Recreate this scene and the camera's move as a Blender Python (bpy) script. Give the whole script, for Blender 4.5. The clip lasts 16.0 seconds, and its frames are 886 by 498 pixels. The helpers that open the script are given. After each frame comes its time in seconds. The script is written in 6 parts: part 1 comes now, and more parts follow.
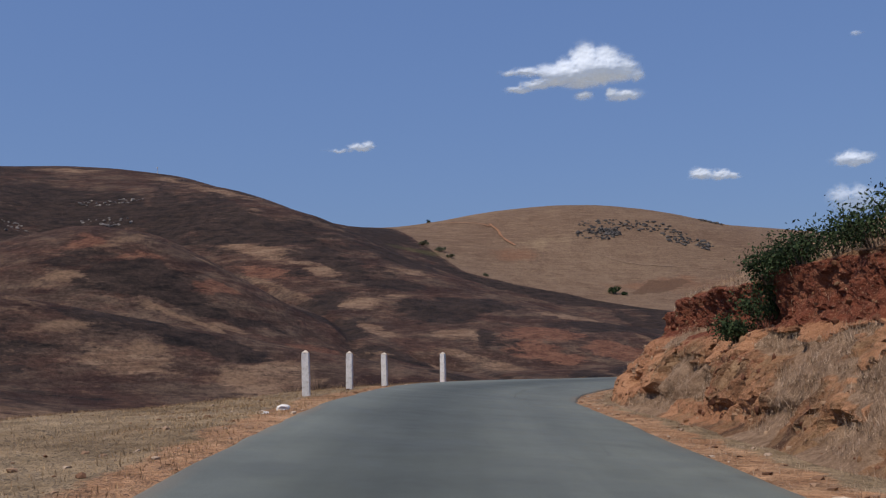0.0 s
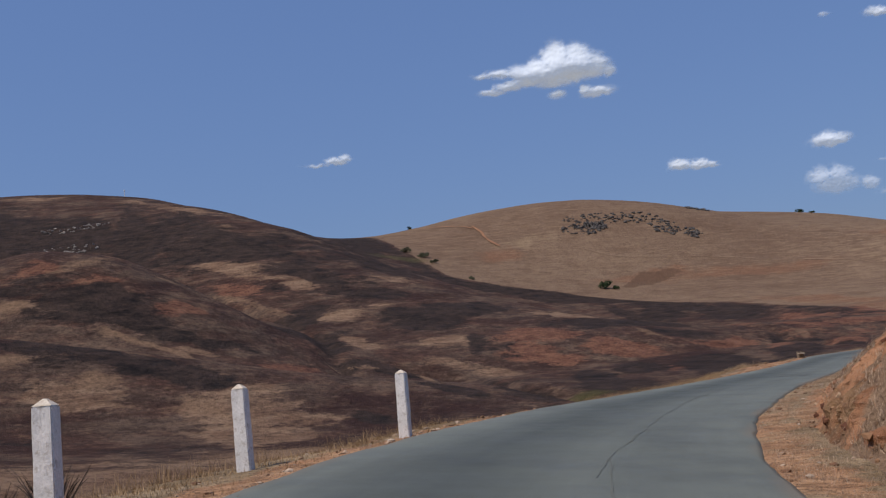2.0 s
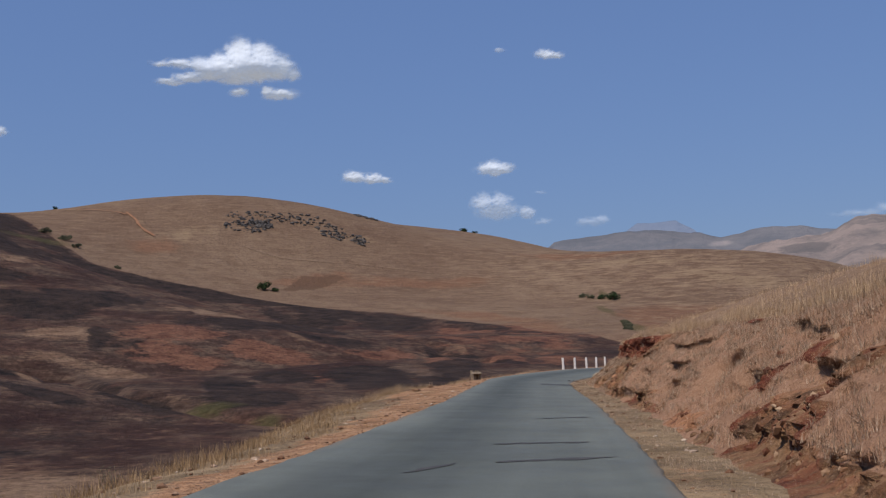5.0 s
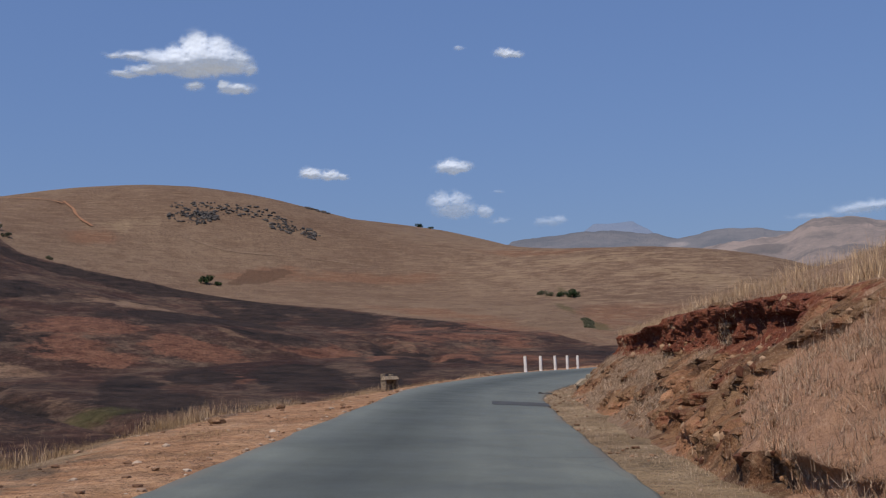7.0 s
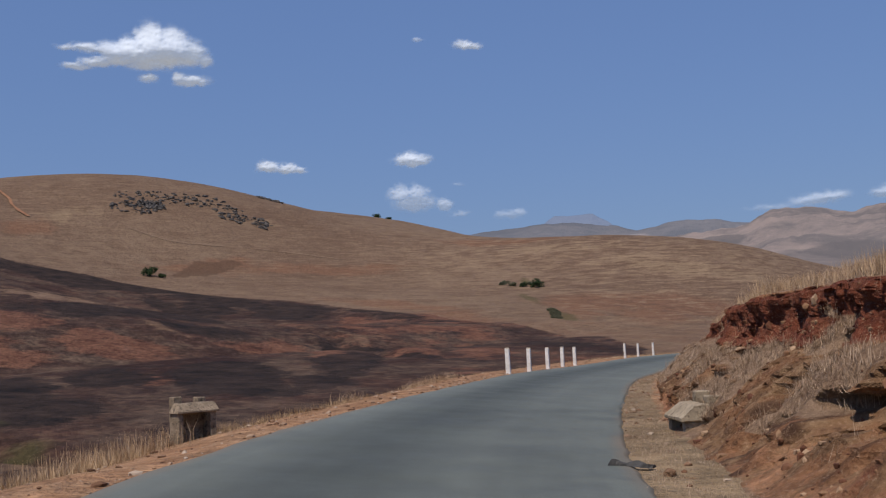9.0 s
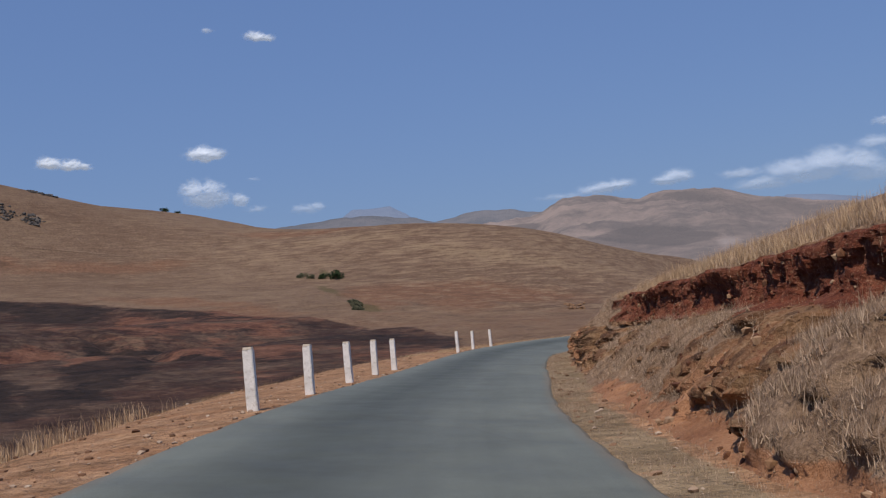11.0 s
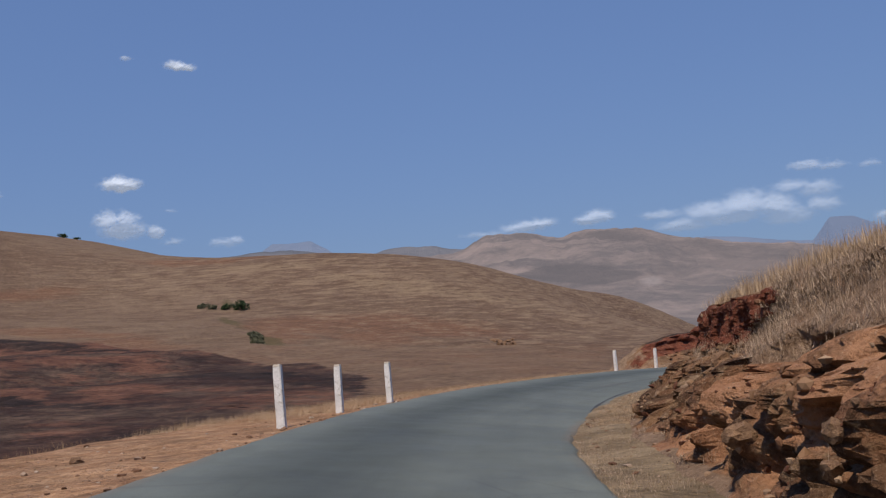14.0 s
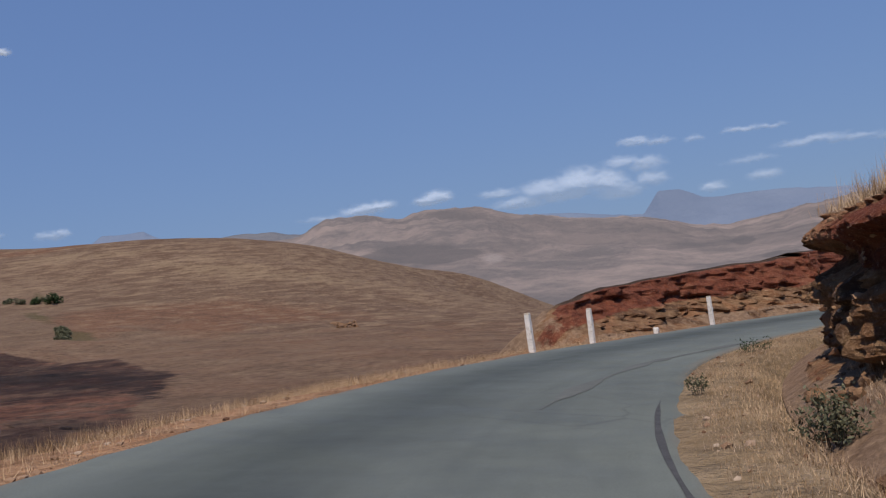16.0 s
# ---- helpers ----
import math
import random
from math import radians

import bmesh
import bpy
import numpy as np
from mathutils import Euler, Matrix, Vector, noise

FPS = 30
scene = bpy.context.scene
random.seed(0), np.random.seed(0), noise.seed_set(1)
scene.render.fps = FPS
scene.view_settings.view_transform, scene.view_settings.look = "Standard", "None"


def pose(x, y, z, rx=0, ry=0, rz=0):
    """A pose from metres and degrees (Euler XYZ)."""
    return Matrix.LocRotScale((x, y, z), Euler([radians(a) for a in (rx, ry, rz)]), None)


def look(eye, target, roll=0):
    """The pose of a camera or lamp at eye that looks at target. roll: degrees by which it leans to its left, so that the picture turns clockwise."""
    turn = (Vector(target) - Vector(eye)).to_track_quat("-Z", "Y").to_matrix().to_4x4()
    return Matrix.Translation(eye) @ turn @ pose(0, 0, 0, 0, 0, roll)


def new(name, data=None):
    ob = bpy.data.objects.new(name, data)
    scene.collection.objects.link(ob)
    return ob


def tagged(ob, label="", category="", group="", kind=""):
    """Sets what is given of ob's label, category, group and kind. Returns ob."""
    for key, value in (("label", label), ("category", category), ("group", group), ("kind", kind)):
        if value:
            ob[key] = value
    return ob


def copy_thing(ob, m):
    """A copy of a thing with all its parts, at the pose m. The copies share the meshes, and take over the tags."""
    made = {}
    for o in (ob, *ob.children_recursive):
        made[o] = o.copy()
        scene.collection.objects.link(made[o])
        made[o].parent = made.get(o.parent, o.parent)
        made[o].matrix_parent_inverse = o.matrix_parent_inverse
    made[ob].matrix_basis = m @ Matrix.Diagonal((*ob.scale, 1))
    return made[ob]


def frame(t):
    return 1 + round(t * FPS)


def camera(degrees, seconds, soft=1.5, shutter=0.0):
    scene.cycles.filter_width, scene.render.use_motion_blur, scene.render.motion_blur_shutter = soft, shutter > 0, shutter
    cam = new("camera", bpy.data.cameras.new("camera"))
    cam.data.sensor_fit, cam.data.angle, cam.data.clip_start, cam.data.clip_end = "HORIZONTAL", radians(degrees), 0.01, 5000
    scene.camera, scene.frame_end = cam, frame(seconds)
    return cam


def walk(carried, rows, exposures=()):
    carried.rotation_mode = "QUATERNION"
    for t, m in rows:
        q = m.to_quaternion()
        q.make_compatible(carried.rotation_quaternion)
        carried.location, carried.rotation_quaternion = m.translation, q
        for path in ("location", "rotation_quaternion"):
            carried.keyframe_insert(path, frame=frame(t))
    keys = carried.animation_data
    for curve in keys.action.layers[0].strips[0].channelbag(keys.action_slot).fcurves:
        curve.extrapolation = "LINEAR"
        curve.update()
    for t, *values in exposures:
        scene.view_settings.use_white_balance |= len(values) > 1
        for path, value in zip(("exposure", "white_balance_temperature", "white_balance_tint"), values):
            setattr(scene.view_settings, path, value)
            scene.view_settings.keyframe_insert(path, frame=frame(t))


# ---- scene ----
# ---- camera ----
cam = camera(45.32, 16.0, soft=1.25)
PATH = [
    (0.0, pose(-0.000, -0.000, 1.200, 96.498, 1.675, 0.200)),
    (0.5, pose(-0.015, 4.926, 1.327, 96.525, 1.961, 1.822)),
    (1.0, pose(-0.038, 10.050, 1.452, 96.708, 2.602, 3.285)),
    (1.5, pose(0.041, 14.965, 1.553, 97.063, 4.463, 4.163)),
    (2.0, pose(0.489, 20.275, 1.624, 96.916, 5.673, -0.209)),
    (2.5, pose(1.203, 25.347, 1.651, 96.429, 6.167, -5.999)),
    (3.0, pose(2.213, 30.414, 1.665, 95.965, 5.425, -10.604)),
    (3.5, pose(3.486, 35.427, 1.670, 95.400, 4.515, -14.803)),
    (4.0, pose(5.155, 40.432, 1.648, 95.413, 3.342, -16.860)),
    (4.5, pose(6.984, 45.500, 1.630, 95.733, 3.048, -17.681)),
    (5.0, pose(9.166, 50.610, 1.602, 95.912, 2.548, -18.405)),
    (7.5, pose(21.841, 79.384, 1.390, 95.790, 2.219, -20.889)),
    (8.0, pose(24.266, 85.149, 1.394, 95.997, 2.225, -20.796)),
    (8.5, pose(26.728, 90.922, 1.359, 94.683, 3.133, -20.199)),
    (9.0, pose(29.285, 96.792, 1.338, 95.357, 2.736, -22.864)),
    (9.5, pose(31.907, 102.311, 1.291, 95.624, 3.687, -22.592)),
    (10.0, pose(34.847, 108.009, 1.296, 94.407, 4.936, -26.834)),
    (12.5, pose(51.950, 133.773, 1.088, 95.641, 4.745, -36.620)),
    (13.0, pose(55.916, 139.020, 1.035, 96.070, 4.346, -36.144)),
    (13.5, pose(59.886, 144.019, 0.969, 96.004, 3.880, -36.855)),
    (14.0, pose(64.113, 149.155, 0.909, 95.994, 4.669, -37.812)),
    (14.5, pose(68.164, 154.042, 0.841, 95.627, 5.105, -38.326)),
    (15.0, pose(72.486, 158.914, 0.754, 94.624, 5.072, -41.240)),
    (15.5, pose(76.582, 163.244, 0.696, 94.568, 6.191, -42.392)),
    (16.0, pose(81.257, 167.691, 0.644, 94.235, 7.472, -46.212)),
]
walk(cam, PATH, [(0.0, 0.18, 7330, 18), (16.0, 0.18, 7330, 18)])

# ---- world, sun and sky ----
SUN_AZ, SUN_EL = 234.0, 61.0        # compass degrees from +y towards +x, and height
world = bpy.data.worlds.new("sky")
scene.world = world
world.use_nodes = True
wn = world.node_tree.nodes
sky = wn.new("ShaderNodeTexSky")
sky.sky_type = "NISHITA"
sky.sun_disc = False
sky.sun_elevation, sky.sun_rotation = radians(SUN_EL), radians(SUN_AZ)
sky.altitude, sky.air_density, sky.dust_density, sky.ozone_density = 1500, 2.0, 0.0, 7.0
even = wn.new("ShaderNodeGamma")          # dry-season haze evens out the sky from horizon to zenith
even.inputs["Gamma"].default_value = 0.50
haze = wn.new("ShaderNodeMix")
haze.data_type, haze.blend_type = "RGBA", "MULTIPLY"
haze.inputs[0].default_value = 1.0
haze.inputs[7].default_value = (0.468, 0.733, 1.285, 1)
wn["Background"].inputs["Strength"].default_value = 0.15
world.node_tree.links.new(sky.outputs["Color"], even.inputs["Color"])
world.node_tree.links.new(even.outputs["Color"], haze.inputs[6])
world.node_tree.links.new(haze.outputs[2], wn["Background"].inputs["Color"])
sun = new("sun", bpy.data.lights.new("sun", "SUN"))
sun.data.energy, sun.data.angle, sun.data.color = 3.3, radians(0.55), (1.0, 0.95, 0.87)
_sd = Vector((math.sin(radians(SUN_AZ)) * math.cos(radians(SUN_EL)), math.cos(radians(SUN_AZ)) * math.cos(radians(SUN_EL)), math.sin(radians(SUN_EL))))
sun.matrix_world = look(_sd * 100, (0, 0, 0))


# ---- small tools ----
def hash2(i, j, seed):
    h = (i * 374761393 + j * 668265263 + seed * 974634777) & 0xFFFFFFFF
    h = ((h ^ (h >> 13)) * 1274126177) & 0xFFFFFFFF
    return ((h ^ (h >> 16)) & 0xFFFFFF) / float(0xFFFFFF)


def vnoise(x, y, seed=0):
    """Smooth value noise in -1..1 on arrays."""
    x, y = np.asarray(x, float), np.asarray(y, float)
    i, j = np.floor(x).astype(np.int64), np.floor(y).astype(np.int64)
    u, v = x - i, y - j
    u, v = u * u * u * (u * (u * 6 - 15) + 10), v * v * v * (v * (v * 6 - 15) + 10)
    a, b, c, d = hash2(i, j, seed), hash2(i + 1, j, seed), hash2(i, j + 1, seed), hash2(i + 1, j + 1, seed)
    return 2 * ((a * (1 - u) + b * u) * (1 - v) + (c * (1 - u) + d * u) * v) - 1


def fbm(x, y, octaves=4, seed=0, gain=0.5):
    t, amp, total = 0.0, 1.0, 0.0
    for o in range(octaves):
        t = t + amp * vnoise(x * 2 ** o + 17.3 * o, y * 2 ** o - 9.1 * o, seed + o)
        total += amp
        amp *= gain
    return t / total


def cells(x, y, seed=0):
    """Cellular noise: how near the joint between two cells (0 at the joint), and a random value for each cell."""
    i, j = np.floor(x).astype(np.int64), np.floor(y).astype(np.int64)
    f1, f2, val = np.full(x.shape, 9.0), np.full(x.shape, 9.0), np.zeros(x.shape)
    for di in (-1, 0, 1):
        for dj in (-1, 0, 1):
            px, py = i + di + hash2(i + di, j + dj, seed), j + dj + hash2(i + di, j + dj, seed + 1)
            r = np.hypot(px - x, py - y)
            near = r < f1
            f2 = np.where(near, f1, np.minimum(f2, r))
            val = np.where(near, hash2(i + di, j + dj, seed + 2), val)
            f1 = np.where(near, r, f1)
    return f2 - f1, val


def smooth(a, b, x):
    t = np.clip((np.asarray(x, float) - a) / (b - a), 0, 1)
    return t * t * (3 - 2 * t)


def mesh_from(name, verts, faces, material=None, attrs=(), shade=True):
    """A mesh object from numpy arrays: verts (n, 3) and faces (m, 3 or 4); attrs: name -> (n, 4) values on the points."""
    verts, faces = np.asarray(verts, np.float32), np.asarray(faces, np.int32)
    me = bpy.data.meshes.new(name)
    me.vertices.add(len(verts))
    me.vertices.foreach_set("co", verts.ravel())
    k = faces.shape[1]
    me.loops.add(faces.size)
    me.loops.foreach_set("vertex_index", faces.ravel())
    me.polygons.add(len(faces))
    me.polygons.foreach_set("loop_start", np.arange(0, faces.size, k, dtype=np.int32))
    me.polygons.foreach_set("loop_total", np.full(len(faces), k, np.int32))
    me.polygons.foreach_set("use_smooth", np.array(np.broadcast_to(shade, len(faces)), bool))
    me.update(calc_edges=True)
    me.validate()
    for key, values in dict(attrs).items():
        at = me.attributes.new(key, "FLOAT_COLOR", "POINT")
        at.data.foreach_set("color", np.asarray(values, np.float32).ravel())
    if material:
        me.materials.append(material)
    return new(name, me)


def grid_faces(rows, cols, start=0, wrap=False):
    i, j = np.meshgrid(np.arange(rows - 1), np.arange(cols if wrap else cols - 1), indexing="ij")
    k = (j + 1) % cols
    return (np.stack([i * cols + j, i * cols + k, (i + 1) * cols + k, (i + 1) * cols + j], -1).reshape(-1, 4) + start)


def part(name, bm, material, parent, label=""):
    """Links a bmesh as one mesh object under a thing or a part."""
    me = bpy.data.meshes.new(name)
    bm.to_mesh(me)
    bm.free()
    me.materials.append(material)
    ob = new(name, me)
    ob.parent = parent
    return tagged(ob, label)


# ---- materials ----
def material(name):
    m = bpy.data.materials.new(name)
    m.use_nodes = True
    nt = m.node_tree
    return m, nt, nt.nodes["Principled BSDF"]


class Net:
    """Short spelling for node trees."""
    def __init__(self, nt):
        self.nt = nt

    def node(self, kind, **props):
        n = self.nt.nodes.new(kind)
        for k, v in props.items():
            if k == "blend_type":
                n.blend_type = v
            elif k == "operation":
                n.operation = v
            elif k == "data_type":
                n.data_type = v
            elif k == "feature":
                n.feature = v
            elif k == "attribute_name":
                n.attribute_name = v
        return n

    def link(self, a, b):
        self.nt.links.new(a, b)

    def coords(self, scale=(1, 1, 1), kind="Object", turn=(0, 0, 0)):
        t, m = self.node("ShaderNodeTexCoord"), self.node("ShaderNodeMapping")
        m.inputs["Scale"].default_value = scale
        m.inputs["Rotation"].default_value = turn
        self.link(t.outputs[kind], m.inputs["Vector"])
        return m.outputs["Vector"]

    def noise(self, vec, scale, detail=5, rough=0.55):
        n = self.node("ShaderNodeTexNoise")
        n.inputs["Scale"].default_value, n.inputs["Detail"].default_value, n.inputs["Roughness"].default_value = scale, detail, rough
        self.link(vec, n.inputs["Vector"])
        return n.outputs["Fac"]

    def voronoi(self, vec, scale, feature="F1", out="Distance"):
        n = self.node("ShaderNodeTexVoronoi", feature=feature)
        n.inputs["Scale"].default_value = scale
        self.link(vec, n.inputs["Vector"])
        return n.outputs[out]

    def ramp(self, fac, stops):
        n = self.node("ShaderNodeValToRGB")
        el = n.color_ramp.elements
        el[1].position, el[0].position = stops[-1][0], stops[0][0]
        for p, _ in stops[1:-1]:
            el.new(p)
        for e, (_, c) in zip(el, stops):
            e.color = (c, c, c, 1) if isinstance(c, (int, float)) else (*c, 1)
        self.link(fac, n.inputs["Fac"])
        return n.outputs["Color"]

    def mix(self, fac, a, b, blend_type="MIX"):
        n = self.node("ShaderNodeMix", data_type="RGBA", blend_type=blend_type)
        for sock, v in ((n.inputs[0], fac), (n.inputs[6], a), (n.inputs[7], b)):
            if isinstance(v, (int, float)):
                sock.default_value = v
            elif isinstance(v, tuple):
                sock.default_value = (*v, 1)
            else:
                self.link(v, sock)
        return n.outputs[2]

    def math(self, operation, a, b=0.0, clamp=False):
        n = self.node("ShaderNodeMath", operation=operation)
        n.use_clamp = clamp
        for sock, v in ((n.inputs[0], a), (n.inputs[1], b)):
            if isinstance(v, (int, float)):
                sock.default_value = v
            else:
                self.link(v, sock)
        return n.outputs[0]

    def bump(self, height, strength, distance):
        n = self.node("ShaderNodeBump")
        n.inputs["Strength"].default_value, n.inputs["Distance"].default_value = strength, distance
        self.link(height, n.inputs["Height"])
        return n.outputs["Normal"]

    def attr(self, name):
        n, s = self.node("ShaderNodeAttribute", attribute_name=name), self.node("ShaderNodeSeparateColor")
        self.link(n.outputs["Color"], s.inputs["Color"])
        return s.outputs[0], s.outputs[1], s.outputs[2], n.outputs["Alpha"]


def ground_material():
    m, nt, bsdf = material("dry_hill_ground")
    n = Net(nt)
    burn, black, soil, green = n.attr("cover")
    ridge, meadow, ruddy, tawny = n.attr("lie")
    terrace, ploughed, _, _ = n.attr("fold")
    fine = n.coords((1, 1, 1))
    big = n.noise(fine, 0.008, 7, 0.62)
    mid = n.noise(fine, 0.055, 9, 0.70)
    small = n.noise(fine, 1.1, 6, 0.75)
    lines = n.noise(n.coords((0.085, 0.085, 0.80)), 1.0, 8, 0.70)
    speck = n.noise(n.coords((0.16, 0.16, 0.45)), 1.0, 9, 0.78)
    crumb = n.noise(n.coords((0.6, 0.6, 1.2)), 1.0, 8, 0.80)
    grass = n.mix(n.ramp(big, [(0.38, 0.0), (0.62, 1.0)]), (0.172, 0.115, 0.079), (0.222, 0.157, 0.107))
    grass = n.mix(n.ramp(mid, [(0.38, 0.5), (0.52, 0.0)]), grass, (0.128, 0.080, 0.053))
    grass = n.mix(n.ramp(n.math("ADD", ruddy, n.math("MULTIPLY", n.math("SUBTRACT", mid, 0.5), 1.2)), [(0.30, 0.0), (0.70, 0.7)]), grass, (0.212, 0.110, 0.066))
    grass = n.mix(n.ramp(n.math("ADD", tawny, n.math("MULTIPLY", n.math("SUBTRACT", lines, 0.5), 1.6)), [(0.35, 0.0), (0.80, 0.75)]), grass, (0.300, 0.222, 0.142))
    grass = n.mix(n.math("MULTIPLY", terrace, n.ramp(lines, [(0.52, 0.0), (0.60, 0.75)])), grass, (0.310, 0.225, 0.148))
    grass = n.mix(n.math("MULTIPLY", terrace, n.ramp(lines, [(0.40, 0.6), (0.47, 0.0)])), grass, (0.112, 0.066, 0.045))
    grass = n.mix(n.ramp(crumb, [(0.38, 0.50), (0.48, 0.0)]), grass, (0.100, 0.064, 0.045))
    grass = n.mix(n.ramp(crumb, [(0.54, 0.0), (0.66, 0.45)]), grass, (0.310, 0.230, 0.150))
    grass = n.mix(n.ramp(ploughed, [(0.35, 0.0), (0.55, 0.8)]), grass, (0.118, 0.072, 0.047))
    turf = n.mix(n.ramp(n.noise(fine, 0.35, 8, 0.75), [(0.40, 0.0), (0.60, 1.0)]), (0.235, 0.172, 0.105), (0.370, 0.282, 0.178))
    grass = n.mix(n.ramp(n.math("ADD", meadow, n.math("MULTIPLY", n.math("SUBTRACT", mid, 0.5), 1.0)), [(0.4, 0.0), (0.6, 1.0)]), grass, turf)
    sooty = n.noise(n.coords((0.030, 0.030, 0.16)), 1.0, 11, 0.78)
    jag = n.math("MULTIPLY", n.math("SUBTRACT", sooty, 0.5), 2.6)
    patchy = n.ramp(n.noise(n.coords((0.05, 0.05, 0.2)), 1.0, 9, 0.75), [(0.42, 0.0), (0.56, 1.0)])
    brown = n.mix(n.ramp(speck, [(0.40, 0.0), (0.60, 1.0)]), n.mix(patchy, (0.052, 0.030, 0.024), (0.068, 0.047, 0.037)), n.mix(patchy, (0.112, 0.062, 0.046), (0.145, 0.102, 0.075)))
    burnt = n.mix(n.ramp(sooty, [(0.40, 0.0), (0.52, 1.0)]), (0.042, 0.023, 0.020), brown)
    bare = n.mix(n.ramp(speck, [(0.40, 0.0), (0.60, 1.0)]), (0.125, 0.056, 0.038), (0.240, 0.118, 0.076))
    burnt = n.mix(n.ramp(n.math("ADD", ruddy, jag), [(0.46, 0.0), (0.62, 0.85)]), burnt, bare)
    straw = n.mix(n.ramp(lines, [(0.42, 0.0), (0.58, 1.0)]), (0.165, 0.102, 0.068), (0.275, 0.188, 0.126))
    burnt = n.mix(n.ramp(n.math("ADD", tawny, jag), [(0.46, 0.0), (0.62, 0.9)]), burnt, straw)
    burnt = n.mix(n.ramp(speck, [(0.56, 0.0), (0.66, 0.5)]), burnt, (0.215, 0.140, 0.092))
    burnt = n.mix(n.ramp(speck, [(0.36, 0.6), (0.43, 0.0)]), burnt, (0.034, 0.020, 0.017))
    burnt = n.mix(n.ramp(crumb, [(0.38, 0.60), (0.48, 0.0)]), burnt, (0.028, 0.018, 0.016))
    burnt = n.mix(n.ramp(crumb, [(0.55, 0.0), (0.68, 0.50)]), burnt, (0.230, 0.150, 0.100))
    crest = n.math("ADD", ridge, n.math("MULTIPLY", n.math("SUBTRACT", speck, 0.5), 1.6))
    burnt = n.mix(n.ramp(crest, [(0.55, 0.0), (0.90, 0.8)]), burnt, (0.225, 0.148, 0.096))
    edge = n.math("MULTIPLY", n.math("SUBTRACT", n.noise(n.coords((0.055, 0.055, 0.20)), 1.0, 12, 0.84), 0.5), 3.0)
    bz = n.ramp(n.math("ADD", burn, n.math("MULTIPLY", edge, 0.22)), [(0.44, 0.0), (0.50, 1.0)])
    bl = n.ramp(n.math("ADD", black, n.math("MULTIPLY", edge, 0.95)), [(0.44, 0.0), (0.55, 0.93)])
    char = n.mix(n.ramp(speck, [(0.38, 0.0), (0.64, 1.0)]), (0.013, 0.012, 0.012), (0.060, 0.042, 0.035))
    col = n.mix(bz, grass, burnt)
    col = n.mix(n.math("MULTIPLY", bl, bz), col, char)
    gr = n.ramp(n.math("ADD", green, n.math("MULTIPLY", edge, 0.6)), [(0.50, 0.0), (0.86, 0.6)])
    col = n.mix(gr, col, (0.085, 0.082, 0.034))
    earth = n.mix(n.ramp(n.noise(fine, 0.9, 6, 0.7), [(0.35, 0.0), (0.65, 1.0)]), (0.385, 0.210, 0.115), (0.540, 0.345, 0.208))
    earth = n.mix(n.ramp(n.noise(fine, 6.0, 6, 0.7), [(0.40, 0.5), (0.56, 0.0)]), earth, (0.20, 0.105, 0.055))
    so = n.ramp(n.math("ADD", soil, n.math("MULTIPLY", n.math("SUBTRACT", n.noise(fine, 0.8, 8, 0.75), 0.5), 1.5)), [(0.45, 0.0), (0.60, 1.0)])
    col = n.mix(so, col, earth)
    col = n.mix(1.0, col, n.ramp(small, [(0.36, 0.60), (0.58, 1.0)]), "MULTIPLY")
    n.link(col, bsdf.inputs["Base Color"])
    bsdf.inputs["Roughness"].default_value = 0.95
    bsdf.inputs["Specular IOR Level"].default_value = 0.1
    h = n.math("ADD", n.math("MULTIPLY", mid, 4.0), n.math("MULTIPLY", crumb, 0.45))
    n.link(n.bump(h, 0.8, 1.0), bsdf.inputs["Normal"])
    return m


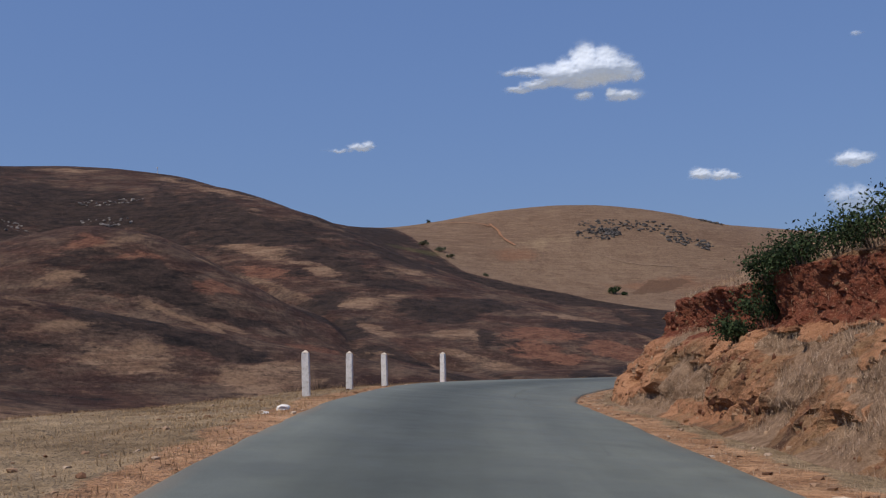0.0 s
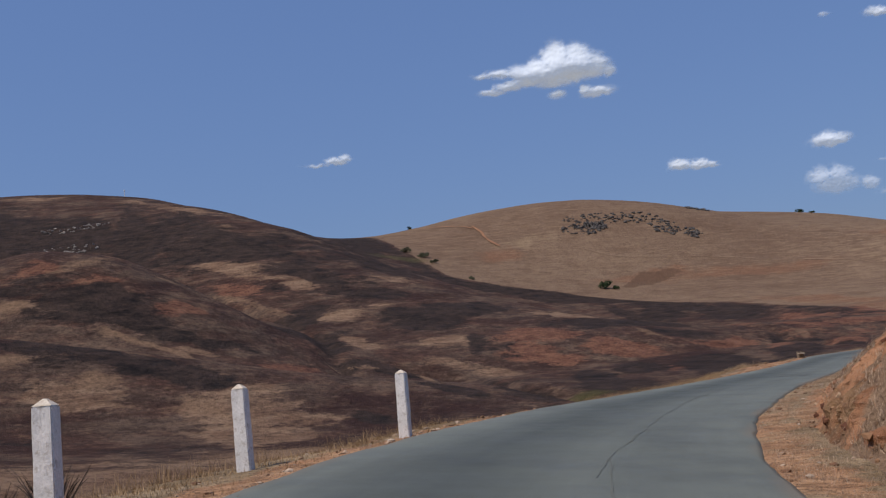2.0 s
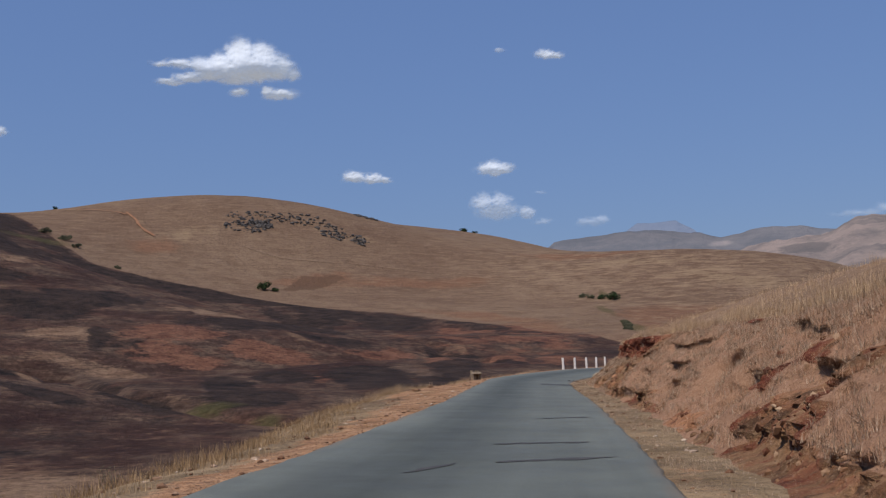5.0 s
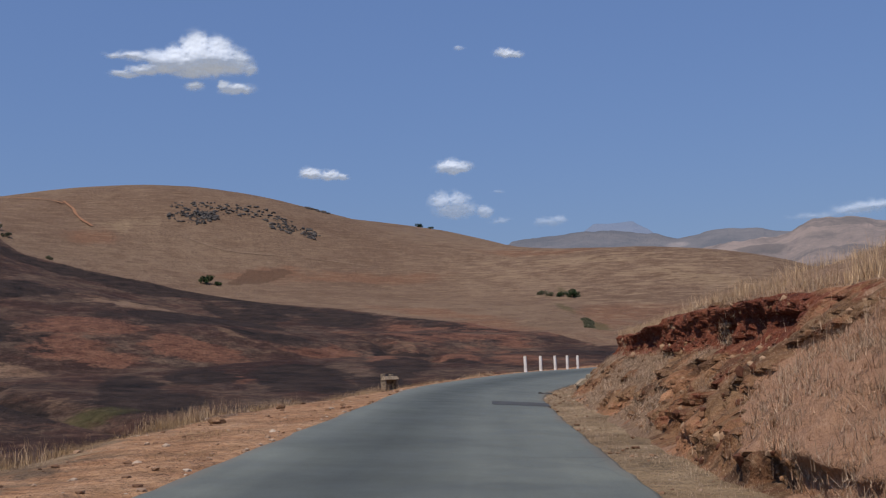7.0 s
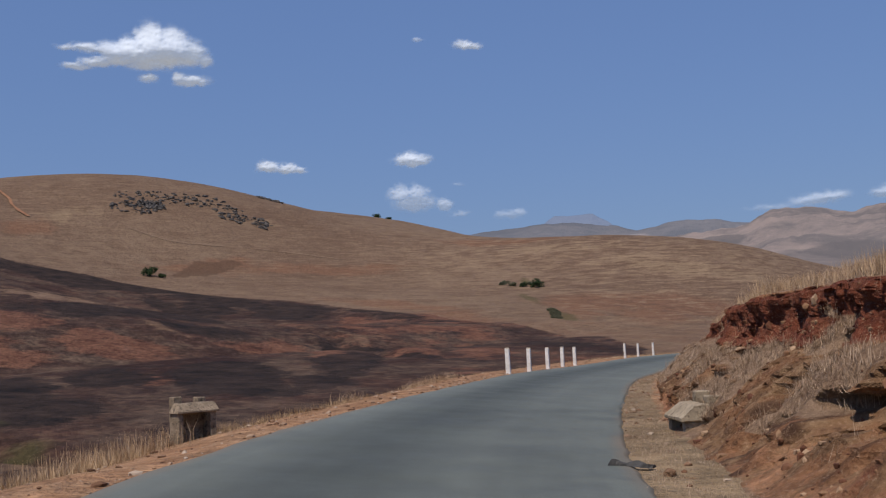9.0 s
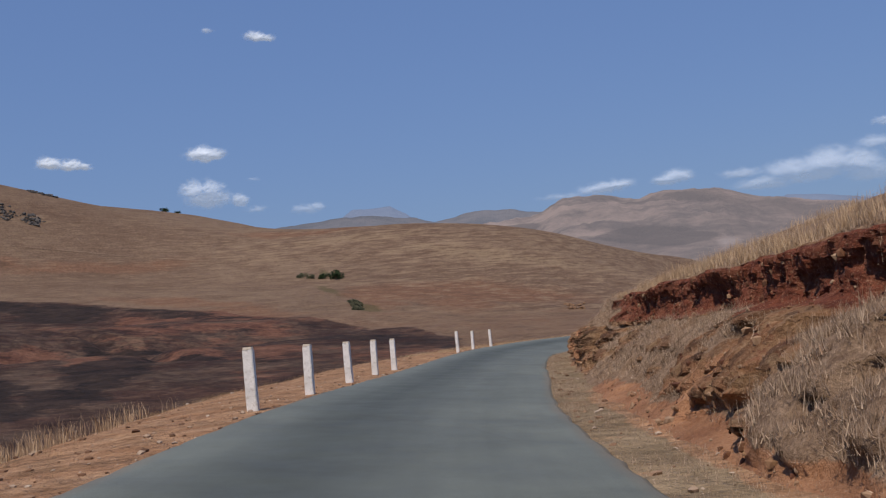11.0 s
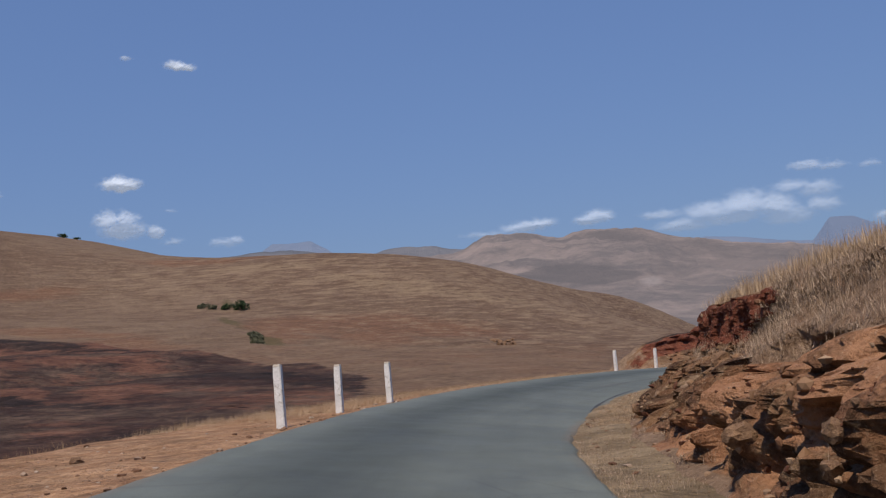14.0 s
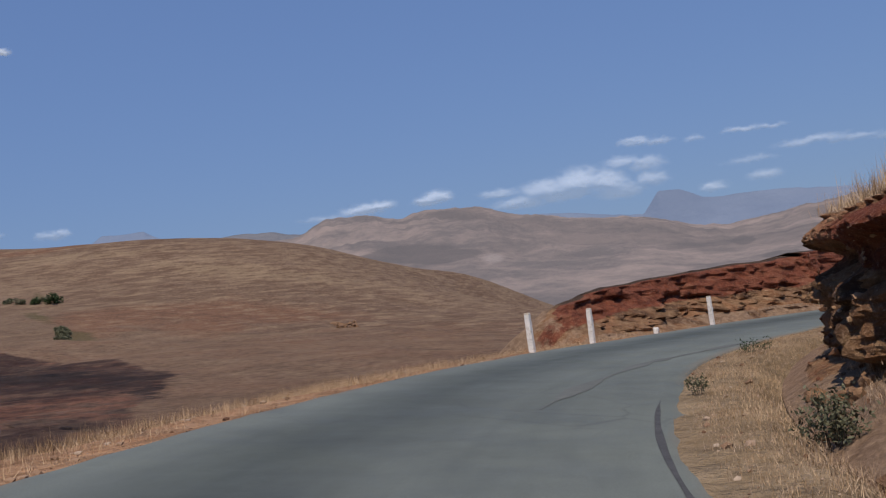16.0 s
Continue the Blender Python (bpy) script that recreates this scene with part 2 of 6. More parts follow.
def bank_material():
    m, nt, bsdf = material("red_cut_bank")
    n = Net(nt)
    red, grassy, tan, dark = n.attr("cover")
    block, chip, russet, _ = n.attr("lump")
    p = n.coords()
    a, b, c = n.noise(p, 0.8, 6, 0.7), n.noise(p, 4.0, 6, 0.7), n.noise(p, 22, 5, 0.75)
    rock = n.mix(n.ramp(block, [(0.1, 0.0), (0.45, 0.5), (0.9, 1.0)]), (0.080, 0.044, 0.027), (0.250, 0.150, 0.082))
    rock = n.mix(n.ramp(chip, [(0.35, 0.0), (0.95, 0.75)]), rock, (0.255, 0.125, 0.064))
    rock = n.mix(n.ramp(b, [(0.52, 0.0), (0.68, 0.55)]), rock, (0.390, 0.270, 0.160))
    rock = n.mix(n.ramp(b, [(0.34, 0.7), (0.46, 0.0)]), rock, (0.080, 0.044, 0.028))
    redc = n.mix(n.ramp(b, [(0.36, 0.0), (0.64, 1.0)]), (0.088, 0.027, 0.017), (0.200, 0.063, 0.036))
    redc = n.mix(n.ramp(chip, [(0.6, 0.0), (0.95, 0.5)]), redc, (0.260, 0.110, 0.064))
    dirt = n.mix(n.ramp(a, [(0.35, 0.0), (0.65, 1.0)]), (0.26, 0.120, 0.064), (0.44, 0.235, 0.130))
    straw = n.mix(n.ramp(b, [(0.36, 0.0), (0.64, 1.0)]), (0.165, 0.106, 0.068), (0.320, 0.225, 0.150))
    straw = n.mix(n.math("MULTIPLY", russet, 0.7), straw, (0.400, 0.230, 0.145))
    jit = n.math("MULTIPLY", n.math("SUBTRACT", n.noise(p, 1.6, 8, 0.75), 0.5), 1.3)
    col = n.mix(n.ramp(n.math("ADD", tan, jit), [(0.4, 0.0), (0.6, 1.0)]), rock, dirt)
    col = n.mix(n.ramp(n.math("ADD", red, jit), [(0.42, 0.0), (0.58, 1.0)]), col, redc)
    col = n.mix(n.ramp(n.math("ADD", grassy, jit), [(0.42, 0.0), (0.60, 1.0)]), col, straw)
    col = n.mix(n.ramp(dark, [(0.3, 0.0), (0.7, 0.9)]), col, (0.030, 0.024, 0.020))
    col = n.mix(n.ramp(c, [(0.30, 0.5), (0.48, 0.0)]), col, (0.075, 0.040, 0.026))
    col = n.mix(n.ramp(c, [(0.55, 0.0), (0.70, 0.5)]), col, (0.50, 0.36, 0.25))
    n.link(col, bsdf.inputs["Base Color"])
    bsdf.inputs["Roughness"].default_value = 0.95
    bsdf.inputs["Specular IOR Level"].default_value = 0.12
    h = n.math("ADD", n.math("MULTIPLY", b, 0.20), n.math("MULTIPLY", c, 0.07))
    n.link(n.bump(h, 1.0, 0.6), bsdf.inputs["Normal"])
    return m


def asphalt_material():
    m, nt, bsdf = material("worn_asphalt")
    n = Net(nt)
    lane, along, wear, _ = n.attr("cover")
    p = n.coords()
    big, mid, grit = n.noise(p, 0.12, 5, 0.6), n.noise(p, 1.1, 6, 0.65), n.noise(p, 60, 3, 0.6)
    col = n.mix(n.ramp(big, [(0.35, 0.0), (0.65, 1.0)]), (0.120, 0.144, 0.127), (0.150, 0.176, 0.153))
    track = n.math("ADD", lane, n.math("MULTIPLY", n.math("SUBTRACT", n.noise(n.coords((0.35, 0.35, 0.35)), 1.0, 4, 0.6), 0.5), 0.14))
    dark = n.ramp(track, [(0.03, 0.0), (0.16, 0.12), (0.26, 0.30), (0.38, 0.22), (0.52, 0.70), (0.66, 1.0), (0.78, 0.75), (0.92, 0.0)])
    col = n.mix(n.math("MULTIPLY", dark, 0.9), col, (0.053, 0.067, 0.057))
    col = n.mix(n.ramp(mid, [(0.40, 0.25), (0.58, 0.0)]), col, (0.083, 0.095, 0.086))
    col = n.mix(1.0, col, n.ramp(n.noise(p, 0.45, 7, 0.72), [(0.36, 0.84), (0.50, 1.0), (0.64, 1.10)]), "MULTIPLY")
    vec = n.node("ShaderNodeCombineXYZ")
    n.link(n.math("MULTIPLY", lane, 16.0), vec.inputs[0])
    n.link(n.math("MULTIPLY", along, 45.0), vec.inputs[1])
    streak = n.noise(vec.outputs[0], 1.0, 7, 0.7)
    col = n.mix(1.0, col, n.ramp(streak, [(0.36, 0.93), (0.50, 1.0), (0.64, 1.05)]), "MULTIPLY")
    col = n.mix(n.ramp(wear, [(0.2, 0.0), (1.0, 0.8)]), col, (0.20, 0.155, 0.105))
    col = n.mix(n.ramp(grit, [(0.35, 0.30), (0.65, 0.0)]), col, (0.041, 0.047, 0.042))
    net = n.voronoi(n.coords((1, 1, 1)), 0.55, "DISTANCE_TO_EDGE")
    col = n.mix(n.math("MULTIPLY", n.ramp(net, [(0.0, 0.40), (0.012, 0.0)]), n.ramp(n.noise(p, 0.11, 3, 0.5), [(0.54, 0.0), (0.64, 1.0)])), col, (0.04, 0.04, 0.04))
    n.link(col, bsdf.inputs["Base Color"])
    n.link(n.ramp(mid, [(0.3, 0.62), (0.7, 0.80)]), bsdf.inputs["Roughness"])
    bsdf.inputs["Specular IOR Level"].default_value = 0.35
    n.link(n.bump(n.math("ADD", n.math("MULTIPLY", grit, 0.02), n.math("MULTIPLY", mid, 0.015)), 0.5, 0.3), bsdf.inputs["Normal"])
    return m


def rough_material(name, dark, light, scale, bump=0.02, rough=0.9, third=None, spec=0.2):
    """Two colours mottled at two scales, with relief; third: stains."""
    m, nt, bsdf = material(name)
    n = Net(nt)
    p = n.coords()
    a, b = n.noise(p, scale, 6, 0.65), n.noise(p, scale * 7, 5, 0.65)
    col = n.mix(n.ramp(a, [(0.35, 0.0), (0.65, 1.0)]), dark, light)
    col = n.mix(n.ramp(b, [(0.3, 0.4), (0.6, 0.0)]), col, tuple(v * 0.5 for v in dark))
    if third:
        col = n.mix(n.ramp(n.noise(p, scale * 2.3, 6, 0.7), [(0.53, 0.0), (0.62, 0.85)]), col, third)
    n.link(col, bsdf.inputs["Base Color"])
    bsdf.inputs["Roughness"].default_value = rough
    bsdf.inputs["Specular IOR Level"].default_value = spec
    n.link(n.bump(n.math("ADD", a, n.math("MULTIPLY", b, 0.4)), 0.8, bump), bsdf.inputs["Normal"])
    return m


def blade_material(name, a, b, c):
    """Straw, leaf or twig: one colour per blade out of a ramp."""
    m, nt, bsdf = material(name)
    n = Net(nt)
    g = n.node("ShaderNodeNewGeometry")
    col = n.ramp(g.outputs["Random Per Island"], [(0.0, tuple(v * 0.6 for v in a)), (0.25, a), (0.6, b), (1.0, c)])
    col = n.mix(n.ramp(n.noise(n.coords(), 0.35, 4, 0.6), [(0.35, 0.40), (0.6, 0.0)]), col, tuple(v * 0.75 for v in a))
    n.link(col, bsdf.inputs["Base Color"])
    bsdf.inputs["Roughness"].default_value = 0.8
    bsdf.inputs["Specular IOR Level"].default_value = 0.15
    return m


def far_material(name, low, high, haze_glow):
    """Distant mountains, with the haze of kilometres of air put into colour and glow."""
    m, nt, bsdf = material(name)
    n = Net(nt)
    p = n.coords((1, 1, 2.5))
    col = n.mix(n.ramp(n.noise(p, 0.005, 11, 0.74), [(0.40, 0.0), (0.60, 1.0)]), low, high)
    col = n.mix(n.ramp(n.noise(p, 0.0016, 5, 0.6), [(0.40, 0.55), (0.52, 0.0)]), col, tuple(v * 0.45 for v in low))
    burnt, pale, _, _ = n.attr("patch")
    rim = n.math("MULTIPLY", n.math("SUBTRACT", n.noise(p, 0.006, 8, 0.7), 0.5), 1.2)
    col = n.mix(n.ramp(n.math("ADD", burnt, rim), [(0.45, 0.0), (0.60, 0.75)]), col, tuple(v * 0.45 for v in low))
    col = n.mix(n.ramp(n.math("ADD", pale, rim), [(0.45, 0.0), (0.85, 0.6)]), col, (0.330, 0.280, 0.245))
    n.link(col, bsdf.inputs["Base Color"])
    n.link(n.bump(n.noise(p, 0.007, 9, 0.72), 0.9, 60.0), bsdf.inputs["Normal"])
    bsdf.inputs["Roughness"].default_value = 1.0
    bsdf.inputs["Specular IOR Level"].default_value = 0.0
    # bluish emission paints the haze in front of the slopes
    bsdf.inputs["Emission Color"].default_value = (*haze_glow, 1)
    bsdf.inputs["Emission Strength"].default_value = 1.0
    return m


def cloud_material():
    m, nt, bsdf = material("cloud_vapour")
    n = Net(nt)
    p = n.coords()
    wisp, soft, keep, _ = n.attr("cover")
    bsdf.inputs["Base Color"].default_value = (0.46, 0.53, 0.60, 1)
    bsdf.inputs["Roughness"].default_value = 1.0
    bsdf.inputs["Specular IOR Level"].default_value = 0.0
    # light scattered within the vapour is added as a faint bluish emission
    bsdf.inputs["Emission Color"].default_value = (0.52, 0.66, 0.80, 1)
    bsdf.inputs["Emission Strength"].default_value = 0.40
    f = n.noise(p, 0.014, 5, 0.6)
    n.link(n.math("MULTIPLY", keep, n.ramp(f, [(0.30, 0.8), (0.60, 1.0)])), bsdf.inputs["Alpha"])
    return m


GROUND, BANK, ASPHALT = ground_material(), bank_material(), asphalt_material()
PAINT = rough_material("whitewashed_concrete", (0.66, 0.67, 0.64), (0.83, 0.83, 0.80), 5.0, 0.012, 0.85, (0.46, 0.44, 0.39))
CAPPING = rough_material("weathered_cap", (0.50, 0.45, 0.36), (0.70, 0.66, 0.58), 9.0, 0.01, 0.9, (0.34, 0.25, 0.16))
CONCRETE = rough_material("old_concrete", (0.24, 0.20, 0.140), (0.44, 0.375, 0.275), 3.0, 0.02, 0.9, (0.13, 0.10, 0.07))
STONE = rough_material("brown_stone", (0.13, 0.075, 0.045), (0.34, 0.21, 0.12), 2.2, 0.05, 0.9, (0.10, 0.05, 0.03))
PALE_STONE = rough_material("grey_boulder", (0.15, 0.14, 0.13), (0.36, 0.34, 0.31), 0.35, 0.3, 0.9)
DARK_STONE = rough_material("dark_grey_boulder", (0.045, 0.043, 0.042), (0.150, 0.140, 0.128), 0.45, 0.3, 0.9)
BROWN_CONCRETE = rough_material("stained_brown_concrete", (0.17, 0.135, 0.095), (0.33, 0.265, 0.19), 4.0, 0.02, 0.9, (0.06, 0.05, 0.04))
SOIL = rough_material("bare_orange_soil", (0.23, 0.115, 0.065), (0.34, 0.185, 0.105), 0.3, 0.05, 0.95)
PALE_SOIL = rough_material("pale_trodden_grass", (0.21, 0.150, 0.102), (0.29, 0.212, 0.145), 0.2, 0.05, 0.95)
CRACKED = rough_material("cracked_asphalt", (0.100, 0.116, 0.104), (0.128, 0.146, 0.131), 6.0, 0.01, 0.8)
RUBBER = rough_material("rubbed_asphalt", (0.100, 0.111, 0.102), (0.128, 0.140, 0.128), 1.5, 0.01, 0.75)
PATCHING = rough_material("fresh_asphalt", (0.050, 0.055, 0.056), (0.080, 0.086, 0.086), 3.0, 0.01, 0.75)
TAR = rough_material("dark_tar", (0.050, 0.052, 0.050), (0.08, 0.08, 0.078), 3.0, 0.01, 0.7)

# ---- the road's line: x, y, height of its middle, cross fall in degrees (inner side low) ----
STATIONS = [
    (0.4, -40, -0.80, 1.5), (0.4, -7.9, -0.16, 2.3), (0.4, 3.9, 0.07, 3.0), (0.4, 13.9, 0.29, 4.8), (0.6, 21.8, 0.43, 5.8), (1.1, 30.1, 0.56, 5.9),
    (3.6, 39.9, 0.56, 4.8), (8.1, 51.1, 0.47, 3.6), (13.9, 63.6, 0.36, 3.2), (21.4, 80.3, 0.25, 3.2), (28.4, 96.5, 0.18, 4.1), (34.7, 109.6, 0.17, 5.2),
    (48.9, 131.4, 0.03, 5.5), (58.0, 143.1, -0.12, 5.3), (66.1, 153.3, -0.23, 5.6), (73.9, 162.5, -0.30, 6.8), (81.1, 169.7, -0.36, 7.4),
    (88.6, 175.5, -0.38, 7.2), (96.3, 179.8, -0.42, 6.2), (103.2, 182.2, -0.47, 5.0), (107.2, 183.2, -0.55, 4.5), (116.1, 184.6, -0.69, 4.0),
    (126, 182.8, -0.85, 4.0), (135, 177, -1.05, 4.0), (145, 115, -2.2, 2.0)]


def spline(points, step):
    """Catmull-Rom through the points, at about even steps."""
    P = np.array(points, float)
    P = np.vstack([2 * P[0] - P[1], P, 2 * P[-1] - P[-2]])
    out = []
    for a, b, c, d in zip(P[:-3], P[1:-2], P[2:-1], P[3:]):
        k = max(2, int(np.linalg.norm((c - b)[:2]) / step))
        t = (np.arange(k) / k)[:, None]
        out.append(0.5 * (2 * b + (c - a) * t + (2 * a - 5 * b + 4 * c - d) * t ** 2 + (3 * b - a - 3 * c + d) * t ** 3))
    return np.vstack(out + [P[-2:-1]])


LINE = spline(STATIONS, 0.5)
for _ in range(12):          # ease the line
    LINE[1:-1] = 0.25 * LINE[:-2] + 0.5 * LINE[1:-1] + 0.25 * LINE[2:]
ALONG = np.concatenate([[0], np.cumsum(np.linalg.norm(np.diff(LINE[:, :2], axis=0), axis=1))]) - 40.1
TANG = np.gradient(LINE[:, :2], axis=0)
TANG /= np.linalg.norm(TANG, axis=1)[:, None]
LEFT = np.stack([-TANG[:, 1], TANG[:, 0]], 1)


def at_road(s, lat):
    """Places beside the road's middle line: s metres along, lat metres to the left; also its level there."""
    s, lat = np.broadcast_arrays(np.asarray(s, float), np.asarray(lat, float))
    x, y, z, k = (np.interp(s, ALONG, LINE[:, i]) for i in range(4))
    nx, ny = np.interp(s, ALONG, LEFT[:, 0]), np.interp(s, ALONG, LEFT[:, 1])
    q = np.hypot(nx, ny)
    return x + lat * nx / q, y + lat * ny / q, z + np.clip(lat, -4, 4) * np.tan(np.radians(k))


def half_width(s):
    return np.interp(s, [0, 20, 28, 45, 58, 110, 125, 160, 200, 230], [2.75, 2.85, 2.5, 2.5, 2.22, 2.25, 2.3, 2.35, 2.38, 2.5])


def right_extra(s):
    """Broken hard shoulder inside the last bend."""
    return np.interp(s, [184, 192, 206, 213], [0.0, 0.42, 0.50, 0.0])


def to_road(x, y):
    """s and lat of many places."""
    x, y = np.asarray(x, float).ravel(), np.asarray(y, float).ravel()
    s, lat = np.zeros(len(x)), np.zeros(len(x))
    L = LINE[::2]
    for a in range(0, len(x), 20000):
        b = slice(a, a + 20000)
        k = 2 * ((x[b, None] - L[None, :, 0]) ** 2 + (y[b, None] - L[None, :, 1]) ** 2).argmin(1)
        ex, ey = x[b] - LINE[k, 0], y[b] - LINE[k, 1]
        s[b] = ALONG[k] + np.clip(ex * TANG[k, 0] + ey * TANG[k, 1], -1, 1)
        lat[b] = np.sign(ex * LEFT[k, 0] + ey * LEFT[k, 1]) * np.hypot(ex, ey)
    return s, lat


# ---- the hills: x, y, height, two half-widths, turn ----
HILLS = [
    (-254, 679, 132.0, 216, 292, -0.21),
    (84, 966, 120.9, 205, 174, 0.03),
    (-62, 466, 40.7, 156, 77, -0.99),
    (139, 771, 53.4, 167, 98, -0.13),
    (403, 651, 56.2, 134, 150, 0.06),
    (357, 940, 93.5, 192, 180, -0.64),
    (78, 306, -4.8, 128, 16, 0.42),
    (-90, 293, 33.7, 45, 65, 0.71),
    (615, 663, 39.3, 148, 49, 0.32),
    (-98, 194, 12.2, 94, 22, 0.19),
    (35, 672, 42.7, 203, 165, -0.04),
    (-308, 289, 102.6, 124, 276, 0.40),
    (211, 485, 19.7, 236, 151, 1.08),
]
FLOOR_Z = -9.88


# dry gullies cut into the burnt slopes, from head to foot; depth and half-width
GULLIES = [(2.0, 2.4, [(-7, 281), (3, 278), (10, 245), (13, 216), (22, 203), (30, 192), (38, 180)]), (1.6, 3.0, [(89, 493), (97, 435), (95, 370), (103, 335), (98, 300), (94, 271)]),
           (2.4, 3.0, [(-75, 382), (-52, 354), (-33, 322), (-26, 297), (-23, 273), (-18, 250), (-10, 225)])]


def off_line(x, y, row):
    """Distance from a line of points, and on which side."""
    d, side = np.full(np.shape(x), 1e9), np.zeros(np.shape(x))
    for (ax, ay), (bx, by) in zip(row[:-1], row[1:]):
        t = np.clip(((x - ax) * (bx - ax) + (y - ay) * (by - ay)) / ((bx - ax) ** 2 + (by - ay) ** 2), 0, 1)
        e = np.hypot(x - ax - t * (bx - ax), y - ay - t * (by - ay))
        side = np.where(e < d, np.sign((bx - ax) * (y - ay) - (by - ay) * (x - ax)), side)
        d = np.minimum(d, e)
    return d, side


def spurs(x, y):
    """Small ridges between the gullies, 0 to about 0.5."""
    return 0.5 - np.abs(fbm(x / 62 + y / 200, y / 95 - x / 150, 4, 11))


def hills(x, y):
    z = np.full(np.shape(x), FLOOR_Z)
    for hx, hy, hz, a, b, th in HILLS:
        u, v = (x - hx) * math.cos(th) + (y - hy) * math.sin(th), -(x - hx) * math.sin(th) + (y - hy) * math.cos(th)
        z = z + hz * np.exp(-(u / a) ** 2 - (v / b) ** 2)
    far = smooth(120, 400, np.hypot(x - 50, y - 120))
    rel = fbm(x / 90, y / 90, 5, 3) * 1.8 + (0.25 - np.abs(fbm(x / 24, y / 30, 4, 13))) * 1.5 * smooth(600, 450, y) + (spurs(x, y) - 0.28) * 3.4 * smooth(620, 380, y)
    for depth, wide, row in GULLIES:
        d, _ = off_line(x + 2.5 * fbm(x / 14, y / 14, 3, 23), y, row)
        z = z - depth * np.exp(-(d / wide) ** 2)
    return z + rel * (0.25 + 0.75 * far)


def verge_width(s):
    return np.interp(s, [-40, 8, 16, 26, 36, 50, 75, 88, 104, 110, 120, 135, 155, 165, 185, 195, 205, 230], [16, 15, 9, 4.5, 2.2, 1.5, 2.0, 4.0, 4.0, 2.2, 2.0, 2.6, 5.0, 6.4, 6.2, 4.6, 3.4, 4.0])


def ground_level(x, y, s=None, lat=None):
    x, y = np.asarray(x, float), np.asarray(y, float)
    if s is None:
        s, lat = to_road(x, y)
        s, lat = s.reshape(x.shape), lat.reshape(x.shape)
    hw = half_width(s)
    _, _, edge = at_road(s, np.sign(lat) * hw)
    base = hills(x, y)
    out = lat - hw
    wv = verge_width(s) + 0.5 * vnoise(s / 6, s * 0, 5)
    fall = np.log1p(np.exp(np.clip((out - wv) * 1.6, -30, 30))) / 1.6
    left = edge - 0.035 - 0.02 * np.clip(out, 0, 12) - 0.42 * np.minimum(fall, 60) + 0.07 * fbm(x / 1.3, y / 1.3, 3, 21) * smooth(0.1, 0.8, out)
    k = 1.2
    left = np.where(out > wv - 1, np.maximum(left, base) + k * np.exp(-np.abs(left - base) / k) * 0.4 * smooth(0, 3, out - wv), left)
    left = np.where(out > 75, base, left)
    ins = -lat - hw
    right = edge - 0.035 + np.interp(ins, [0, 1.2, 1.8, 3, 5, 8, 14, 25, 70, 240], [0, 0.0, -0.4, 0.4, 1.8, 2.9, 4.2, 5.5, 5.0, -14]) + 0.05 * fbm(x / 1.1, y / 1.1, 3, 22) * smooth(0.1, 0.6, ins)
    right = np.where(ins > 120, np.maximum(right, base), right)
    z = np.where(lat >= 0, left, right)
    return np.where(np.abs(lat) < hw, edge * 0 + at_road(s, lat)[2] - 0.05, z)


# burnt country lies on the near side of this line
BURN_LINE = [(-330, 900), (-120, 800), (-33, 730), (-9, 656), (11, 602), (67, 586), (99, 557), (140, 521), (161, 443), (167, 385), (171, 350), (158, 305), (146, 272), (122, 240), (106, 215), (100, 192), (97, 165)]
# charred patches: x, y, two half-widths, turn
CHAR = [(-159, 486, 37, 26, 2.30), (-121, 468, 50, 9, 1.84), (-80, 447, 21, 7, 2.17), (-63, 437, 20, 7, 2.06), (-182, 492, 48, 12, 1.93), (-75, 260, 10, 6, -2.88), (-68, 254, 11, 4, -3.06), (-90, 259, 10, 6, 2.66), (-57, 252, 8, 2, -2.89),
        (-45, 254, 7, 2, -2.62), (-60, 199, 12, 6, -3.01), (-47, 197, 9, 5, 2.79), (-37, 196, 4, 3, 2.74), (-39, 352, 14, 7, 1.36), (-23, 379, 18, 6, 2.96), (-3, 344, 16, 10, 1.82), (12, 358, 15, 9, -2.13), (11, 310, 10, 4, 1.50), (-15, 441, 29, 17, 1.41)]
CHAR += [(-42, 662, 90, 16, 1.64), (42, 585, 33, 10, 2.86), (-31, 307, 17, 9, 1.52), (-20, 276, 7, 4, -2.31), (61, 353, 31, 13, -2.22), (115, 517, 28, 13, 2.09), (131, 473, 32, 13, 1.38), (70, 326, 9, 6, 2.84), (59, 247, 19, 7, 1.38), (33, 213, 10, 5, 1.18),
         (31, 234, 20, 4, 1.47), (15, 207, 11, 4, 1.92), (3, 205, 8, 3, 2.23), (-11, 184, 6, 3, 2.29), (68, 558, 20, 11, 2.89), (103, 328, 7, 4, 2.99), (-10, 277, 8, 4, -3.03), (60, 570, 75, 9, -0.25)]
CHAR += [(45, 336, 17, 3, -2.47), (88, 488, 49, 4, 1.66), (123, 464, 24, 11, 1.58), (44, 248, 11, 5, 1.55), (58, 233, 13, 5, 1.71), (69, 234, 6, 4, 1.30), (95, 274, 10, 4, 1.69), (97, 477, 50, 9, 1.37), (81, 256, 19, 5, 1.25)]
